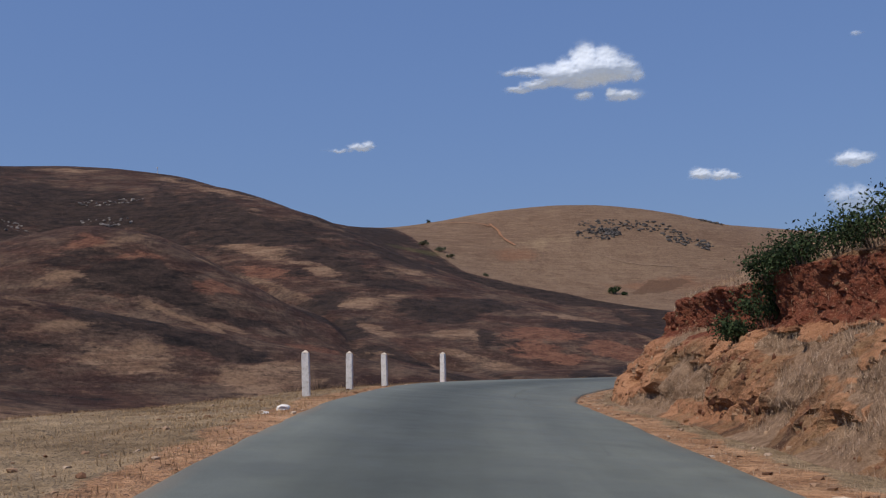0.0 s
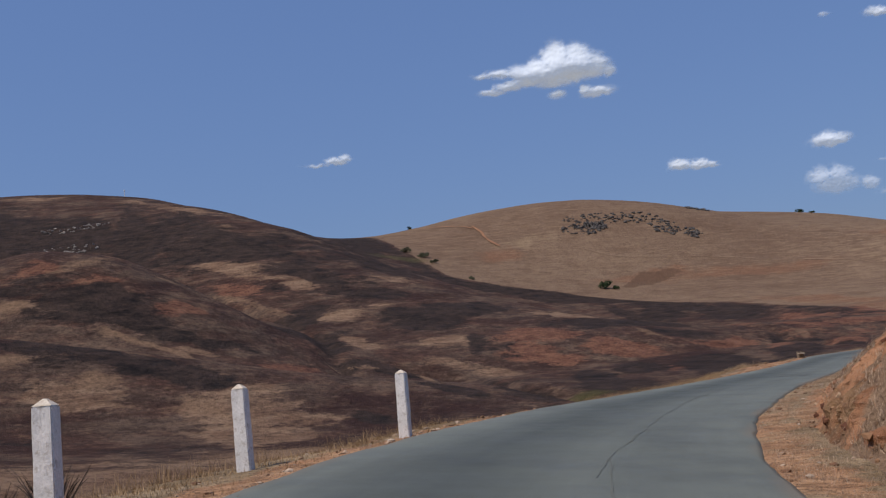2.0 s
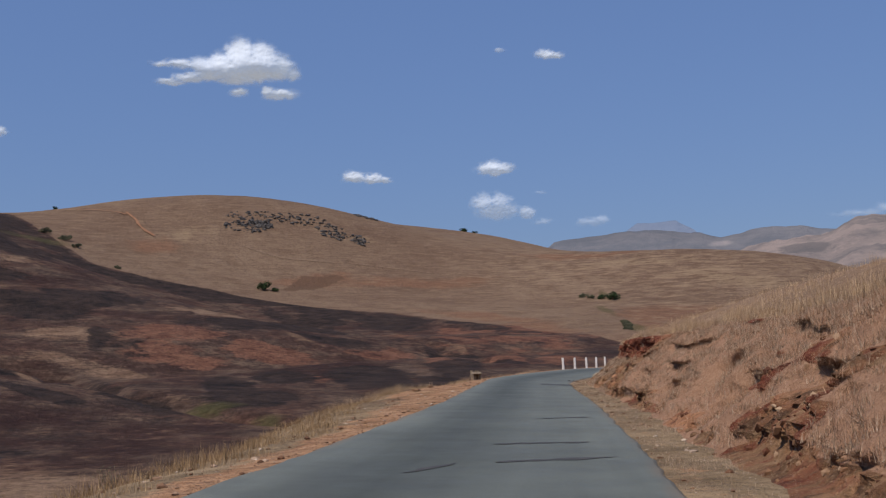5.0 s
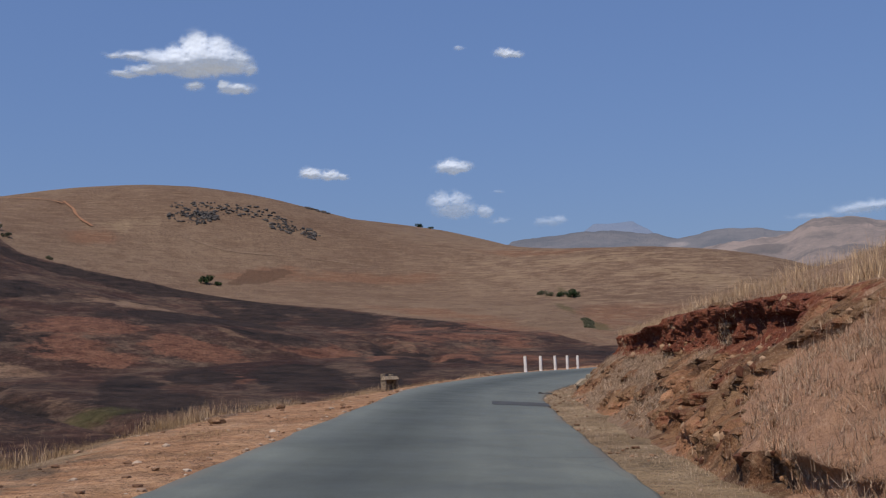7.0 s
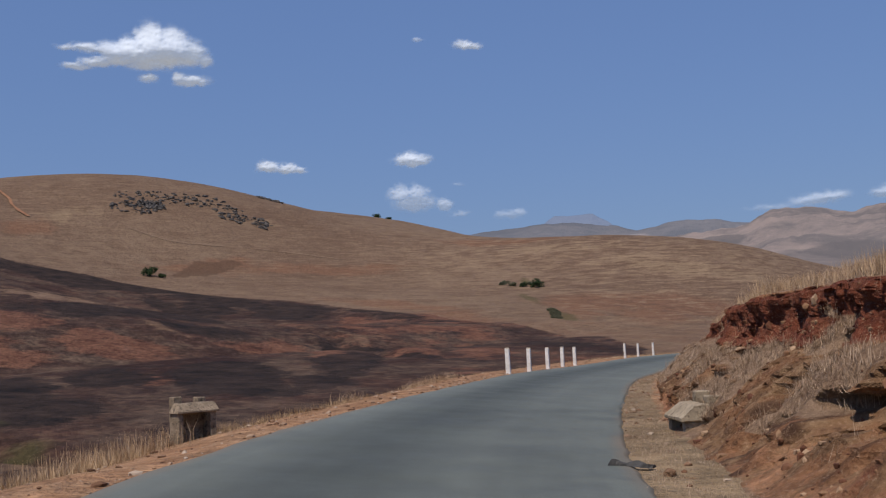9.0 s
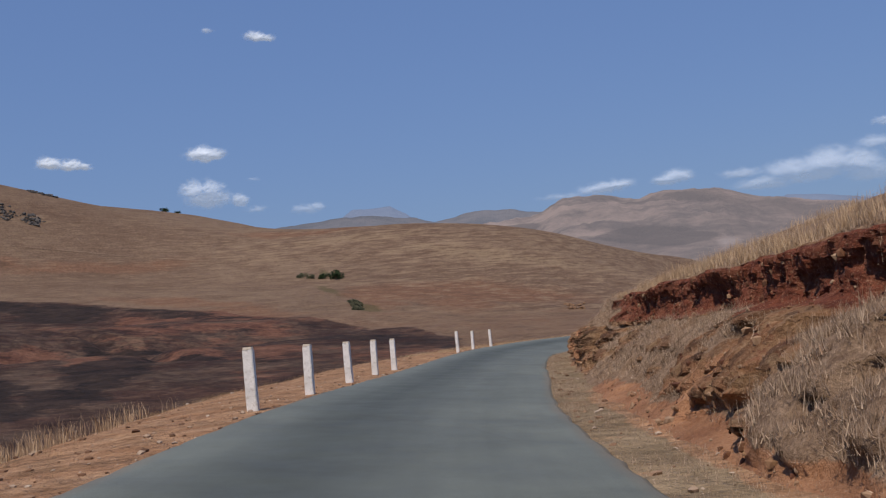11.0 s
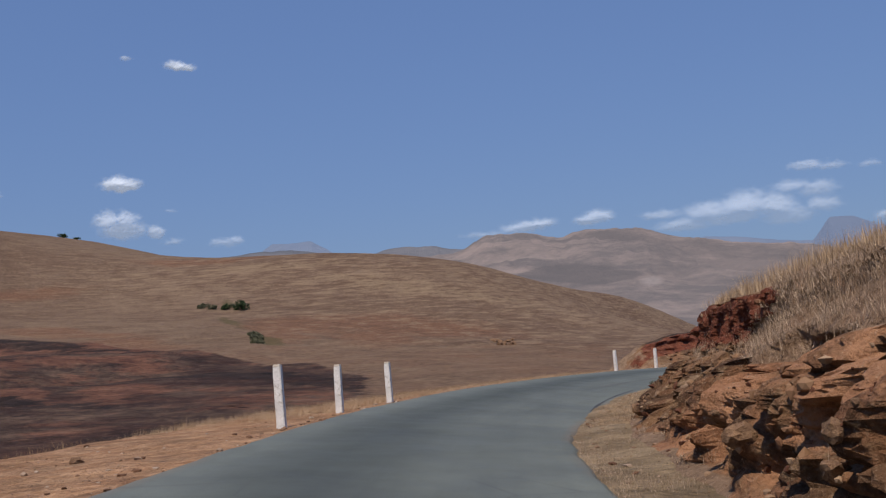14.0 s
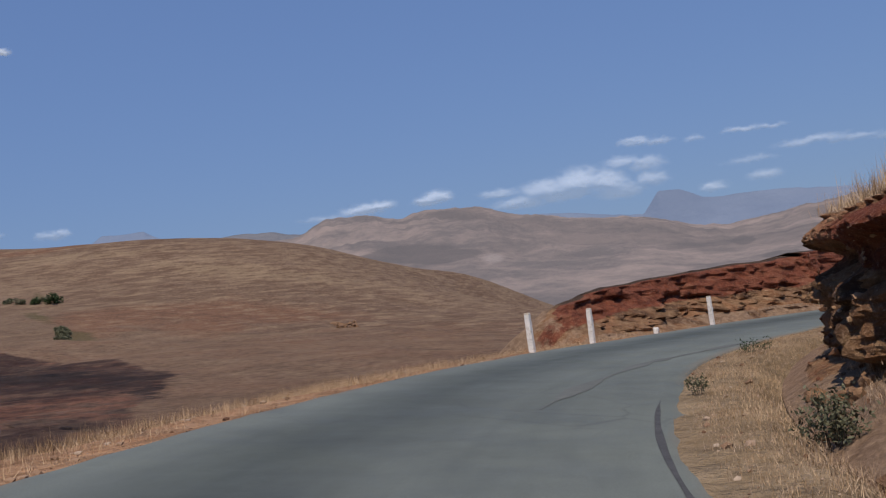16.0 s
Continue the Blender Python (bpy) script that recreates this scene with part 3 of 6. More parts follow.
# bare reddish earth, and dry grass that the fire left
RUDDY = [(120, 628, 24, 9, 0.25), (264, 482, 42, 21, 0.79), (188, 642, 54, 11, -2.94), (228, 443, 48, 8, 1.03), (322, 686, 39, 12, 2.62), (137, 641, 23, 7, -2.62), (249, 424, 48, 12, 0.95), (174, 485, 49, 10, 1.81), (44, 673, 17, 10, -2.28), (300, 470, 40, 40, 0.0)]
RUDDY += [(30, 316, 12, 6, -2.55), (25, 298, 8, 6, -2.80), (52, 304, 11, 6, 3.09), (117, 357, 17, 10, 1.21), (99, 280, 17, 6, 1.25), (84, 320, 8, 4, -2.54), (-77, 268, 8, 3, -2.75), (-65, 391, 16, 6, 2.43), (-56, 265, 7, 3, -2.44), (-30, 248, 11, 5, -1.79)]
RUDDY += [(48, 245, 9, 3, 1.45), (-94, 275, 8, 4, 2.68), (33, 293, 9, 5, -2.98), (36, 312, 8, 5, -2.66), (53, 301, 6, 4, -3.10), (83, 271, 18, 4, 1.48), (135, 361, 14, 8, -2.78), (137, 418, 19, 8, 1.46), (113, 278, 13, 6, 1.06), (79, 314, 6, 4, -2.75), (167, 415, 38, 14, 1.26)]
TAWNY = [(-75, 416, 19, 6, 2.26), (-47, 392, 19, 6, 2.57), (-27, 349, 10, 9, 0.96), (-15, 361, 7, 6, -2.63), (3, 311, 9, 7, 3.04), (4, 289, 8, 5, 2.93), (43, 360, 20, 10, -2.36), (15, 284, 8, 5, 2.42), (-20, 312, 13, 5, 2.04), (-49, 247, 6, 3, -3.13), (-41, 184, 12, 3, 3.00)]
TAWNY += [(-19, 184, 10, 4, 2.60), (-29, 192, 8, 3, 2.93), (-52, 180, 9, 3, 3.04), (-204, 577, 28, 10, 3.00), (-124, 538, 45, 10, 2.29), (-8, 399, 13, 4, -2.76), (331, 625, 45, 10, 2.32), (353, 559, 48, 13, 2.33), (387, 534, 27, 14, 2.64)]
TAWNY += [(182, 711, 20, 5, 3.01), (67, 699, 24, 7, -2.88), (-30, 110, 22, 40, 0.3), (0, 130, 14, 30, -0.4), (-12, 150, 22, 20, 0.0), (-25, 172, 30, 10, 1.7)]
# a small ploughed field, corner by corner
FIELD = [(104, 600), (125, 645), (154, 653), (126, 614)]
# pale spines of the spurs
SPINES = [[(-87, 189), (-68, 188), (-60, 190), (-51, 188), (-41, 187), (-30, 182)], [(-132, 280), (-106, 258), (-94, 254), (-81, 250), (-65, 246), (-52, 243), (-36, 215)], [(-70, 284), (-59, 285), (-54, 287)], [(-24, 272), (-15, 276), (-4, 276), (7, 256)]]
GREENS = [(24, 203, 7, 3, 0.2), (30, 192, 5, 3, 0.5), (-14, 640, 24, 10, 0.3), (273, 563, 20, 3, -1.89), (207, 411, 30, 5, -2.01), (240, 500, 30, 4, -1.9)]


def blobs(x, y, rows):
    best = np.zeros(np.shape(x))
    for bx, by, a, b, th in rows:
        u, v = (x - bx) * math.cos(th) + (y - by) * math.sin(th), -(x - bx) * math.sin(th) + (y - by) * math.cos(th)
        best = np.maximum(best, np.exp(-0.7 * ((u / a) ** 2 + (v / b) ** 2)))
    return best


def ground_cover(x, y, s, lat):
    """Burnt, charred, bare soil, green: 0 to 1."""
    P = np.array(BURN_LINE, float)
    d, side = np.full(np.shape(x), 1e9), np.zeros(np.shape(x))
    for (ax, ay), (bx, by) in zip(P[:-1], P[1:]):
        t = np.clip(((x - ax) * (bx - ax) + (y - ay) * (by - ay)) / ((bx - ax) ** 2 + (by - ay) ** 2), 0, 1)
        ex, ey = x - ax - t * (bx - ax), y - ay - t * (by - ay)
        e = np.hypot(ex, ey)
        sg = np.sign((bx - ax) * (y - ay) - (by - ay) * (x - ax))
        side = np.where(e < d, sg, side)
        d = np.minimum(d, e)
    burn = np.where(side < 0, smooth(-1, 1, d / 9) * 1.0, 0.5 - np.clip(d / 18, 0, 0.5))
    out = lat - half_width(s)
    burn = burn * smooth(4, 14, out - verge_width(s))
    burn = np.where(lat < 0, 0, burn)
    crest = np.where(side < 0, np.exp(-((d - 9) / 9) ** 2), 0) * 0.75
    away = np.clip((np.hypot(x, y - 20) - 120) / 330, 0.2, 1.2)
    wx, wy = x + 8 * away * fbm(x / 22, y / 28, 5, 14, 0.62), y + 13 * away * fbm(x / 26 + 7, y / 32, 5, 15, 0.62)
    black = np.clip(np.maximum(1.3 * blobs(wx, wy, CHAR), crest * smooth(300, 420, y)), 0, 1)
    wide = np.interp(s, [-40, 20, 38, 60, 85, 95, 110, 120, 140, 160, 185, 205, 230], [0.4, 0.6, 0.5, 0.5, 1.2, 2.6, 2.2, 2.0, 3.0, 5.6, 5.6, 2.4, 2.2])
    soil = np.where(lat > 0, (1.15 - 0.5 * out / np.maximum(wide, 0.1)), 0.0)
    soil = np.where((lat > 0) & (out < 9), np.clip(soil, 0, 1), 0)
    ins = -lat - half_width(s)
    rs = np.interp(s, [-40, 15, 40, 48, 60, 70, 118, 150, 190, 215], [0.85, 0.85, 0.7, 0.5, 0.5, 0.35, 0.35, 0.4, 0.3, 0.25])
    soil = np.where(lat < 0, np.where(ins < 7, rs * np.interp(ins, [0, 0.4, 0.9, 1.6, 2.5], [0.80, 0.95, 0.35, 0.25, 0.3]), 0), soil)
    track = np.exp(-((ins - 0.92) / 0.24) ** 2) * (smooth(118, 121, s) * smooth(156, 148, s) + smooth(36, 40, s) * smooth(56, 50, s))
    soil = np.where(lat < 0, np.maximum(soil, 0.9 * track), soil)
    ridge = smooth(0.34, 0.47, spurs(x, y)) * 0.25
    e = 6.0
    bend = (hills(x + e, y) + hills(x - e, y) + hills(x, y + e) + hills(x, y - e) - 4 * hills(x, y)) / e ** 2
    ridge = np.clip(ridge + smooth(0.008, 0.05, -bend) * 0.5, 0, 1)
    qx, qy = x + 0.25 * (wx - x), y + 0.25 * (wy - y)
    for row in SPINES:
        for (ax, ay), (bx, by) in zip(row[:-1], row[1:]):
            t = np.clip(((qx - ax) * (bx - ax) + (qy - ay) * (by - ay)) / ((bx - ax) ** 2 + (by - ay) ** 2), 0, 1)
            ridge = np.maximum(ridge, 1.15 * np.exp(-((qx - ax - t * (bx - ax)) ** 2 + (qy - ay - t * (by - ay)) ** 2) / 1.7 ** 2))
    black = np.maximum(black, 0.62 * smooth(300, 420, y) * smooth(30, -50, x) * np.clip(0.7 + 1.1 * fbm(x / 40, y / 55, 5, 16), 0, 1.3))
    black = np.maximum(black, 0.22 + 0.55 * fbm(x / 20, y / 28, 4, 19))
    black = np.maximum(black, 0.42 * smooth(200, 150, y) * smooth(-35, -60, x))
    kept = 0.78 * blobs(wx, wy, TAWNY)
    black = np.clip(black * (1 - 0.45 * ridge) * (1 - 0.9 * smooth(0.35, 0.75, kept)), 0, 1)
    strip = np.where((lat < 0) & (ins < 3), 0.95, 0.0)
    meadow = strip + np.where((lat > 0) & (out < verge_width(s) + 2.5), smooth(120, 30, s) * 0.8 + 0.3, 0.0)
    ploughed = np.ones(np.shape(x))
    for (ax, ay), (bx, by) in zip(FIELD, FIELD[1:] + FIELD[:1]):
        ploughed = np.minimum(ploughed, smooth(4, -4, ((bx - ax) * (y - ay) - (by - ay) * (x - ax)) / math.hypot(bx - ax, by - ay)))
    terrace = 0.42 + 0.58 * smooth(210, 290, x) * smooth(760, 660, y)
    ruddy = np.maximum(blobs(wx, wy, RUDDY), 0.42 * smooth(60, 100, x) * smooth(430, 380, y))
    return np.concatenate([np.stack([burn, black, soil, blobs(x, y, GREENS)], -1), np.stack([ridge, meadow, ruddy, kept], -1), np.stack([terrace, ploughed, 0 * x, 0 * x + 1], -1)], -1)


def build_ground():
    verts, faces, cover = [], [], []
    # beside the road
    s = np.arange(-24, 262, 0.6)
    outs = np.concatenate([np.linspace(0, 4, 18), 4 + np.cumsum(np.linspace(0.3, 3.6, 32))])
    S_, O_ = np.meshgrid(s, outs, indexing="ij")
    L_ = O_ + half_width(S_) - 0.12
    x, y, _ = at_road(S_, L_)
    z = ground_level(x, y, S_, L_)
    verts.append(np.stack([x, y, z], -1).reshape(-1, 3))
    faces.append(grid_faces(*S_.shape)[:, ::-1])
    cover.append(ground_cover(x, y, S_, L_).reshape(-1, 12))
    outs = np.concatenate([np.linspace(0, 3, 14), [3.6, 4.5, 6, 8]])
    S_, O_ = np.meshgrid(s, outs, indexing="ij")
    L_ = -(O_ + half_width(S_) - 0.12)
    x, y, _ = at_road(S_, L_)
    z = ground_level(x, y, S_, L_)
    n0 = sum(len(v) for v in verts)
    verts.append(np.stack([x, y, z], -1).reshape(-1, 3))
    faces.append(grid_faces(*S_.shape, n0))
    cover.append(ground_cover(x, y, S_, L_).reshape(-1, 12))
    # all round, out to the horizon
    ang = np.radians(np.concatenate([np.arange(-40, 84, 0.3), np.arange(84, 320, 4.0)]))
    rad = np.concatenate([[0.5, 15, 30, 45], np.exp(np.linspace(math.log(60), math.log(4700), 250))])
    R_, A_ = np.meshgrid(rad, ang, indexing="ij")
    x, y = 45 + R_ * np.sin(A_), 112 + R_ * np.cos(A_)
    sr, lr = to_road(x, y)
    sr, lr = sr.reshape(x.shape), lr.reshape(x.shape)
    z = ground_level(x, y, sr, lr)
    inside = (np.abs(lr) < 50) & (sr > -20) & (sr < 258)
    z = np.where(inside, z - 1.2 * smooth(50, 46, np.abs(lr)) - 2.0 * (np.abs(lr) < 8), z)
    n0 = sum(len(v) for v in verts)
    verts.append(np.stack([x, y, z], -1).reshape(-1, 3))
    faces.append(grid_faces(len(rad), len(ang), n0, wrap=True)[:, ::-1])
    cover.append(ground_cover(x, y, sr, lr).reshape(-1, 12))
    cover = np.vstack(cover)
    ob = mesh_from("ground", np.vstack(verts), np.vstack(faces), GROUND, {"cover": cover[:, :4], "lie": cover[:, 4:8], "fold": cover[:, 8:]})
    return tagged(ob, "rolling hills of dry grass and burnt black slopes", "ground", kind="structure")


def build_road():
    s = np.arange(-30, 258, 0.4)
    q = np.concatenate([[-1.0, -1.0], np.linspace(-0.97, 0.97, 21), [1.0, 1.0]])
    S_, Q_ = np.meshgrid(s, q, indexing="ij")
    rag = 0.035 * fbm(S_ / 1.6, np.sign(Q_) * 9, 4, 31) + 0.03 * vnoise(S_ / 0.6, np.sign(Q_) * 5, 33)
    hw = half_width(S_)
    L_ = Q_ * hw + np.where(np.abs(Q_) > 0.9, np.sign(Q_) * rag, 0)
    L_ = L_ - right_extra(S_) * smooth(-0.5, -1.0, Q_)
    x, y, z = at_road(S_, L_)
    z = z + 0.004 * fbm(x / 2.5, y / 2.5, 3, 35) - 0.03 * (np.abs(Q_) > 0.99)
    z[:, 0] -= 0.10
    z[:, -1] -= 0.10
    lane = (Q_ + 1) / 2
    wear = np.clip(smooth(0.86, 1.0, np.abs(Q_)) * (0.55 + 0.6 * fbm(S_ / 2.5, Q_ * 2, 4, 36)), 0, 1)
    cover = np.stack([lane, (S_ + 30) / 300, wear, lane * 0 + 1], -1).reshape(-1, 4)
    ob = mesh_from("road", np.stack([x, y, z], -1).reshape(-1, 3), grid_faces(*S_.shape)[:, ::-1], ASPHALT, {"cover": cover})
    return tagged(ob, "worn grey asphalt road with ragged edges and dark wheel band", "road", kind="structure")


# the cutting's profile: distance behind the toe and height, bottom to top; earth slope under a scarp, gentle grass slope, rock face under a ledge
PROFILES = {
    "scarp": ([-0.5, 0.0, 0.35, 0.75, 1.15, 1.45, 1.62, 1.70, 1.66, 1.72, 2.0, 2.5, 3.8, 6.5, 10, 15],
              [-0.25, 0.0, 0.32, 0.70, 1.02, 1.22, 1.45, 1.70, 1.92, 2.06, 2.16, 2.30, 2.72, 3.55, 4.4, 5.2]),
    "gentle": ([-0.5, 0.0, 0.32, 0.68, 1.05, 1.36, 1.66, 1.96, 2.20, 2.42, 2.8, 3.3, 4.6, 7.1, 10.5, 15],
               [-0.25, 0.0, 0.30, 0.64, 0.96, 1.18, 1.38, 1.60, 1.78, 1.92, 2.08, 2.26, 2.72, 3.55, 4.4, 5.2]),
    "rock": ([-0.5, 0.0, 0.10, 0.18, 0.28, 0.45, 1.00, 1.50, 1.62, 1.68, 2.0, 2.5, 3.8, 6.5, 10, 15],
             [-0.25, 0.0, 0.30, 0.62, 0.88, 1.08, 1.48, 1.80, 1.98, 2.12, 2.20, 2.32, 2.72, 3.55, 4.4, 5.2]),
}
BANK_GRID = {}


def build_bank():
    s = np.concatenate([np.arange(-24, -3, 0.25), np.arange(-3, 214, 0.075), np.arange(214, 246, 0.2)])
    toe = np.interp(s, [-30, 5, 20, 40, 110, 140, 170, 186, 198, 212, 230], [1.6, 1.5, 0.95, 0.95, 0.9, 0.95, 0.95, 1.1, 2.0, 2.2, 1.6])
    tall = np.interp(s, [-30, -5, 8, 18, 30, 42, 60, 105, 118, 130, 185, 198, 204, 225, 260], [1.1, 1.2, 1.3, 1.28, 1.25, 1.0, 0.98, 0.98, 0.92, 1.0, 1.02, 1.0, 1.02, 1.1, 1.2])
    steep = np.interp(s, [190, 201, 205, 216, 224], [1.0, 0.8, 0.22, 0.22, 0.9])
    v = np.concatenate([np.linspace(0, 1, 4)[:-1], np.linspace(1, 11, 70)[:-1], np.linspace(11, 15, 12)])
    S_, V_ = np.meshgrid(s, v, indexing="ij")
    gentle = smooth(50, 56, S_) * smooth(94, 90, S_)
    rock, stony = smooth(157, 162, S_) * smooth(183, 176, S_), smooth(157, 162, S_) * smooth(198, 194, S_)
    start, last = smooth(26, 14, S_), smooth(198, 204, S_)
    share = {"scarp": 1 - gentle - rock, "gentle": gentle, "rock": rock}
    D_ = sum(w * np.interp(V_, np.arange(16), PROFILES[k][0]) for k, w in share.items())
    H_ = sum(w * np.interp(V_, np.arange(16), PROFILES[k][1]) for k, w in share.items()) * tall[:, None]
    D_ = np.where(D_ > 0, np.where(D_ < 2.0, D_ * steep[:, None], D_ - 2.0 * (1 - steep[:, None])), D_)
    face = smooth(0.6, 2.2, V_) * (1 - smooth(10.3, 12, V_))
    upper = (1 - gentle) * ((1 - rock) * smooth(4.8, 5.8, V_) + rock * smooth(6.6, 7.2, V_)) * (1 - smooth(9.0, 10.0, V_))
    lower = smooth(0.8, 1.5, V_) * (1 - smooth(5.0, 6.4, V_))
    # bare earth and rock show in scars; the rest is matted with dry grass
    bare = fbm(S_ / 2.6, H_ / 0.8, 4, 42) + 0.02
    bare = bare + upper * (0.55 - 0.42 * rock + (0.5 + 0.6 * rock) * fbm(S_ / 5, S_ * 0 + 4, 2, 50)) * (1 - 0.75 * smooth(18, 8, S_))
    bare = bare + stony * (0.75 * smooth(0.8, 1.5, V_) * (1 - smooth(3.9 + rock, 5.0 + rock, V_)) - 0.26 * smooth(4.2 + 0.7 * rock, 5.2 + 0.5 * rock, V_) * smooth(7.2, 6.4, V_)) + 0.55 * last * face + 0.14 * start * smooth(0.0, 0.3, fbm(S_ / 4, H_ / 1.5, 2, 40))
    bare = bare - 0.16 * gentle * smooth(1.5, 3.0, V_) + 0.22 * gentle * smooth(2.6, 1.2, V_) + 0.12 * smooth(30, 38, S_) * smooth(54, 48, S_) + 0.10 * smooth(94, 100, S_) * smooth(118, 112, S_) * lower - 0.22 * smooth(118, 124, S_) * smooth(158, 150, S_) * lower
    scar = smooth(0.02, 0.16, bare) * smooth(0.5, 1.1, V_) * (1 - smooth(9.6, 10.4, V_))
    w1, w2 = S_ + 0.16 * fbm(S_ / 0.7, H_ / 0.7, 2, 55), H_ + 0.12 * fbm(S_ / 0.6, H_ / 0.5, 2, 56)
    j1, v1 = cells(w1 / 0.44, w2 / 0.56, 57)
    j2, v2 = cells(w1 / 0.20, w2 / 0.24, 60)
    j3, v3 = cells(w1 / 0.11, w2 / 0.12, 64)
    broken = (0.15 * (v1 - 0.5) + 0.08 * (v2 - 0.5) + 0.04 * (v3 - 0.5) + 0.12 * smooth(0.12, 0.0, j1) + 0.05 * smooth(0.12, 0.0, j2) - 0.13 * smooth(0.0, 0.5, j1) - 0.06 * smooth(0.0, 0.5, j2) + 0.05 * fbm(S_ / 0.12, H_ / 0.12, 2, 71))
    broken = broken + 0.42 * smooth(0.66, 0.72, v1) * smooth(0.02, 0.14, j1) * np.maximum(1.35 * stony * lower, 0.55 * smooth(94, 98, S_) * smooth(120, 114, S_))
    fluted = 0.24 * fbm(S_ / 0.9, H_ / 1.4, 4, 69) + 0.13 * np.abs(fbm(S_ / 0.34, H_ / 0.5, 3, 70)) + 0.10 * (v2 - 0.5) + 0.06 * (v3 - 0.5)
    crumble = scar * ((1 - upper) * broken * (0.60 + 0.45 * np.maximum(stony, last)) + upper * fluted) - 0.10 * scar * face
    tuft = (1 - scar) * -(0.22 * (0.3 - np.abs(fbm(S_ / 0.5, H_ / 0.4, 3, 44))) + 0.12 * fbm(S_ / 1.3, H_ / 1.0, 3, 51))
    bite = 0.46 * fbm(S_ / 5.0, S_ * 0 + 3, 3, 41) + 0.14 * fbm(S_ / 1.4, H_ / 1.2, 4, 43)
    above = (1 - gentle) * smooth(4.8, 5.8, V_)
    step = above * (0.60 * smooth(127.4, 127.7, S_) * smooth(152, 138, S_) + 0.35 * smooth(36, 36.3, S_) * smooth(46, 42, S_))
    gap = smooth(0.15, 0.5, fbm(S_ / 7.5, S_ * 0 + 8, 2, 45)) * above * 0.35
    hole = smooth(0.30, 0.46, fbm(S_ / 1.0, H_ / 0.6, 3, 47)) * lower * 0.45 * (1 - 0.8 * gentle) * (1 - start)
    for hs, hh, rs, rh, deep in ((74.6, 0.80, 1.30, 0.40, 1.2), (70.4, 0.62, 0.95, 0.30, 1.0), (78.6, 0.50, 0.7, 0.16, 0.6), (66.0, 0.95, 1.1, 0.16, 0.6), (81.5, 0.95, 1.6, 0.13, 0.5), (84.5, 0.6, 0.9, 0.15, 0.5), (62.0, 1.25, 1.5, 0.20, 0.7)):
        hole = hole + deep * np.exp(-((S_ - hs + 0.25 * fbm(S_ / 0.4, H_ / 0.3, 2, 58)) / rs) ** 4 - ((H_ - hh) / rh) ** 4)
    line = 1.62 + 0.30 * fbm(S_ / 4.0, S_ * 0 + 6, 2, 59)
    lip = gentle * smooth(66, 72, S_) * 0.34 * smooth(0.0, 0.06, H_ - line + 0.26) * smooth(0.04, -0.02, H_ - line) * smooth(-0.15, 0.15, fbm(S_ / 2.2, S_ * 0 + 9, 3, 53))
    foot = 0.22 * smooth(0.9, 1.15, V_) * smooth(2.3, 1.7, V_) * smooth(-0.05, 0.2, fbm(S_ / 1.3, S_ * 0 + 5, 3, 54))
    under = smooth(5.0, 6.2, V_) * (1 - smooth(7.4, 9.0, V_)) * 0.20 * np.clip(0.5 + 1.2 * fbm(S_ / 3.1, S_ * 0 + 2, 3, 49), 0, 1.2) * (1 - gentle) * (1 - 0.8 * start) * (1 - 0.8 * stony)
    deep = smooth(201.6, 203.6, S_) * smooth(1.0, 1.8, V_) * smooth(7.6, 6.2, V_) * (0.30 + 0.45 * smooth(-0.1, 0.3, fbm(S_ / 1.8, H_ / 1.6, 3, 68)))
    D_ = D_ + toe[:, None] + face * (0.10 + 0.22 * smooth(140, 155, S_) * smooth(204, 198, S_) + bite + crumble + tuft + hole + lip) + foot + step + gap + under + deep + last * 0.55 * smooth(7.5, 9.5, V_)
    H_ = H_ + 0.07 * fbm(S_ / 1.2, D_ / 1.0, 4, 46) * smooth(0.3, 2, V_) + 0.22 * fbm(S_ / 6, D_ / 6, 2, 48) * smooth(8, 11, V_)
    H_ = H_ - 2.2 * smooth(14.3, 15, V_)
    L_ = -(half_width(S_) + D_)
    x, y, _ = at_road(S_, L_)
    z = at_road(S_, -half_width(S_))[2] + H_
    red = 0.22 + 0.75 * upper - 0.30 * stony * lower + 0.35 * fbm(S_ / 3, H_, 3, 52) + 0.25 * gentle - 0.45 * smooth(20, 12, S_) - 0.45 * last
    grassy = np.maximum(1.0 - 1.05 * scar, smooth(9.4, 10.2, V_)) - 0.5 * np.clip(hole + lip * 2, 0, 1)
    tan = 0.30 + 0.45 * fbm(S_ / 4, H_, 2, 54) + 0.25 * smooth(50, 40, S_) * lower + 0.15 * stony * smooth(0.2, -0.2, fbm(S_ / 3, H_, 2, 62)) + 0.2 * gentle
    trodden = smooth(2.0, 1.2, V_) * (smooth(118, 121, S_) * smooth(156, 148, S_) + smooth(36, 40, S_) * smooth(56, 50, S_))
    tan, grassy, red = tan + 0.6 * trodden, grassy - 0.8 * trodden, red - 0.4 * trodden
    cover = np.stack([np.clip(red, 0, 1), np.clip(grassy, 0, 1), np.clip(tan, 0, 1), 0 * S_], -1).reshape(-1, 4)
    russet = np.clip(gentle * smooth(2.2, 1.6, H_) + 0.3 * fbm(S_ / 6, H_, 2, 63), 0, 1)
    lump = np.stack([v1, v2, russet, 0 * S_ + 1], -1).reshape(-1, 4)
    BANK_GRID.update(x=x, y=y, z=z, s=S_, v=V_, grassy=grassy, face=face, scar=scar)
    faces = grid_faces(*S_.shape)
    ob = mesh_from("cut_bank", np.stack([x, y, z], -1).reshape(-1, 3), faces, BANK, {"cover": cover, "lump": lump}, shade=scar.ravel()[faces].mean(1) < 0.4)
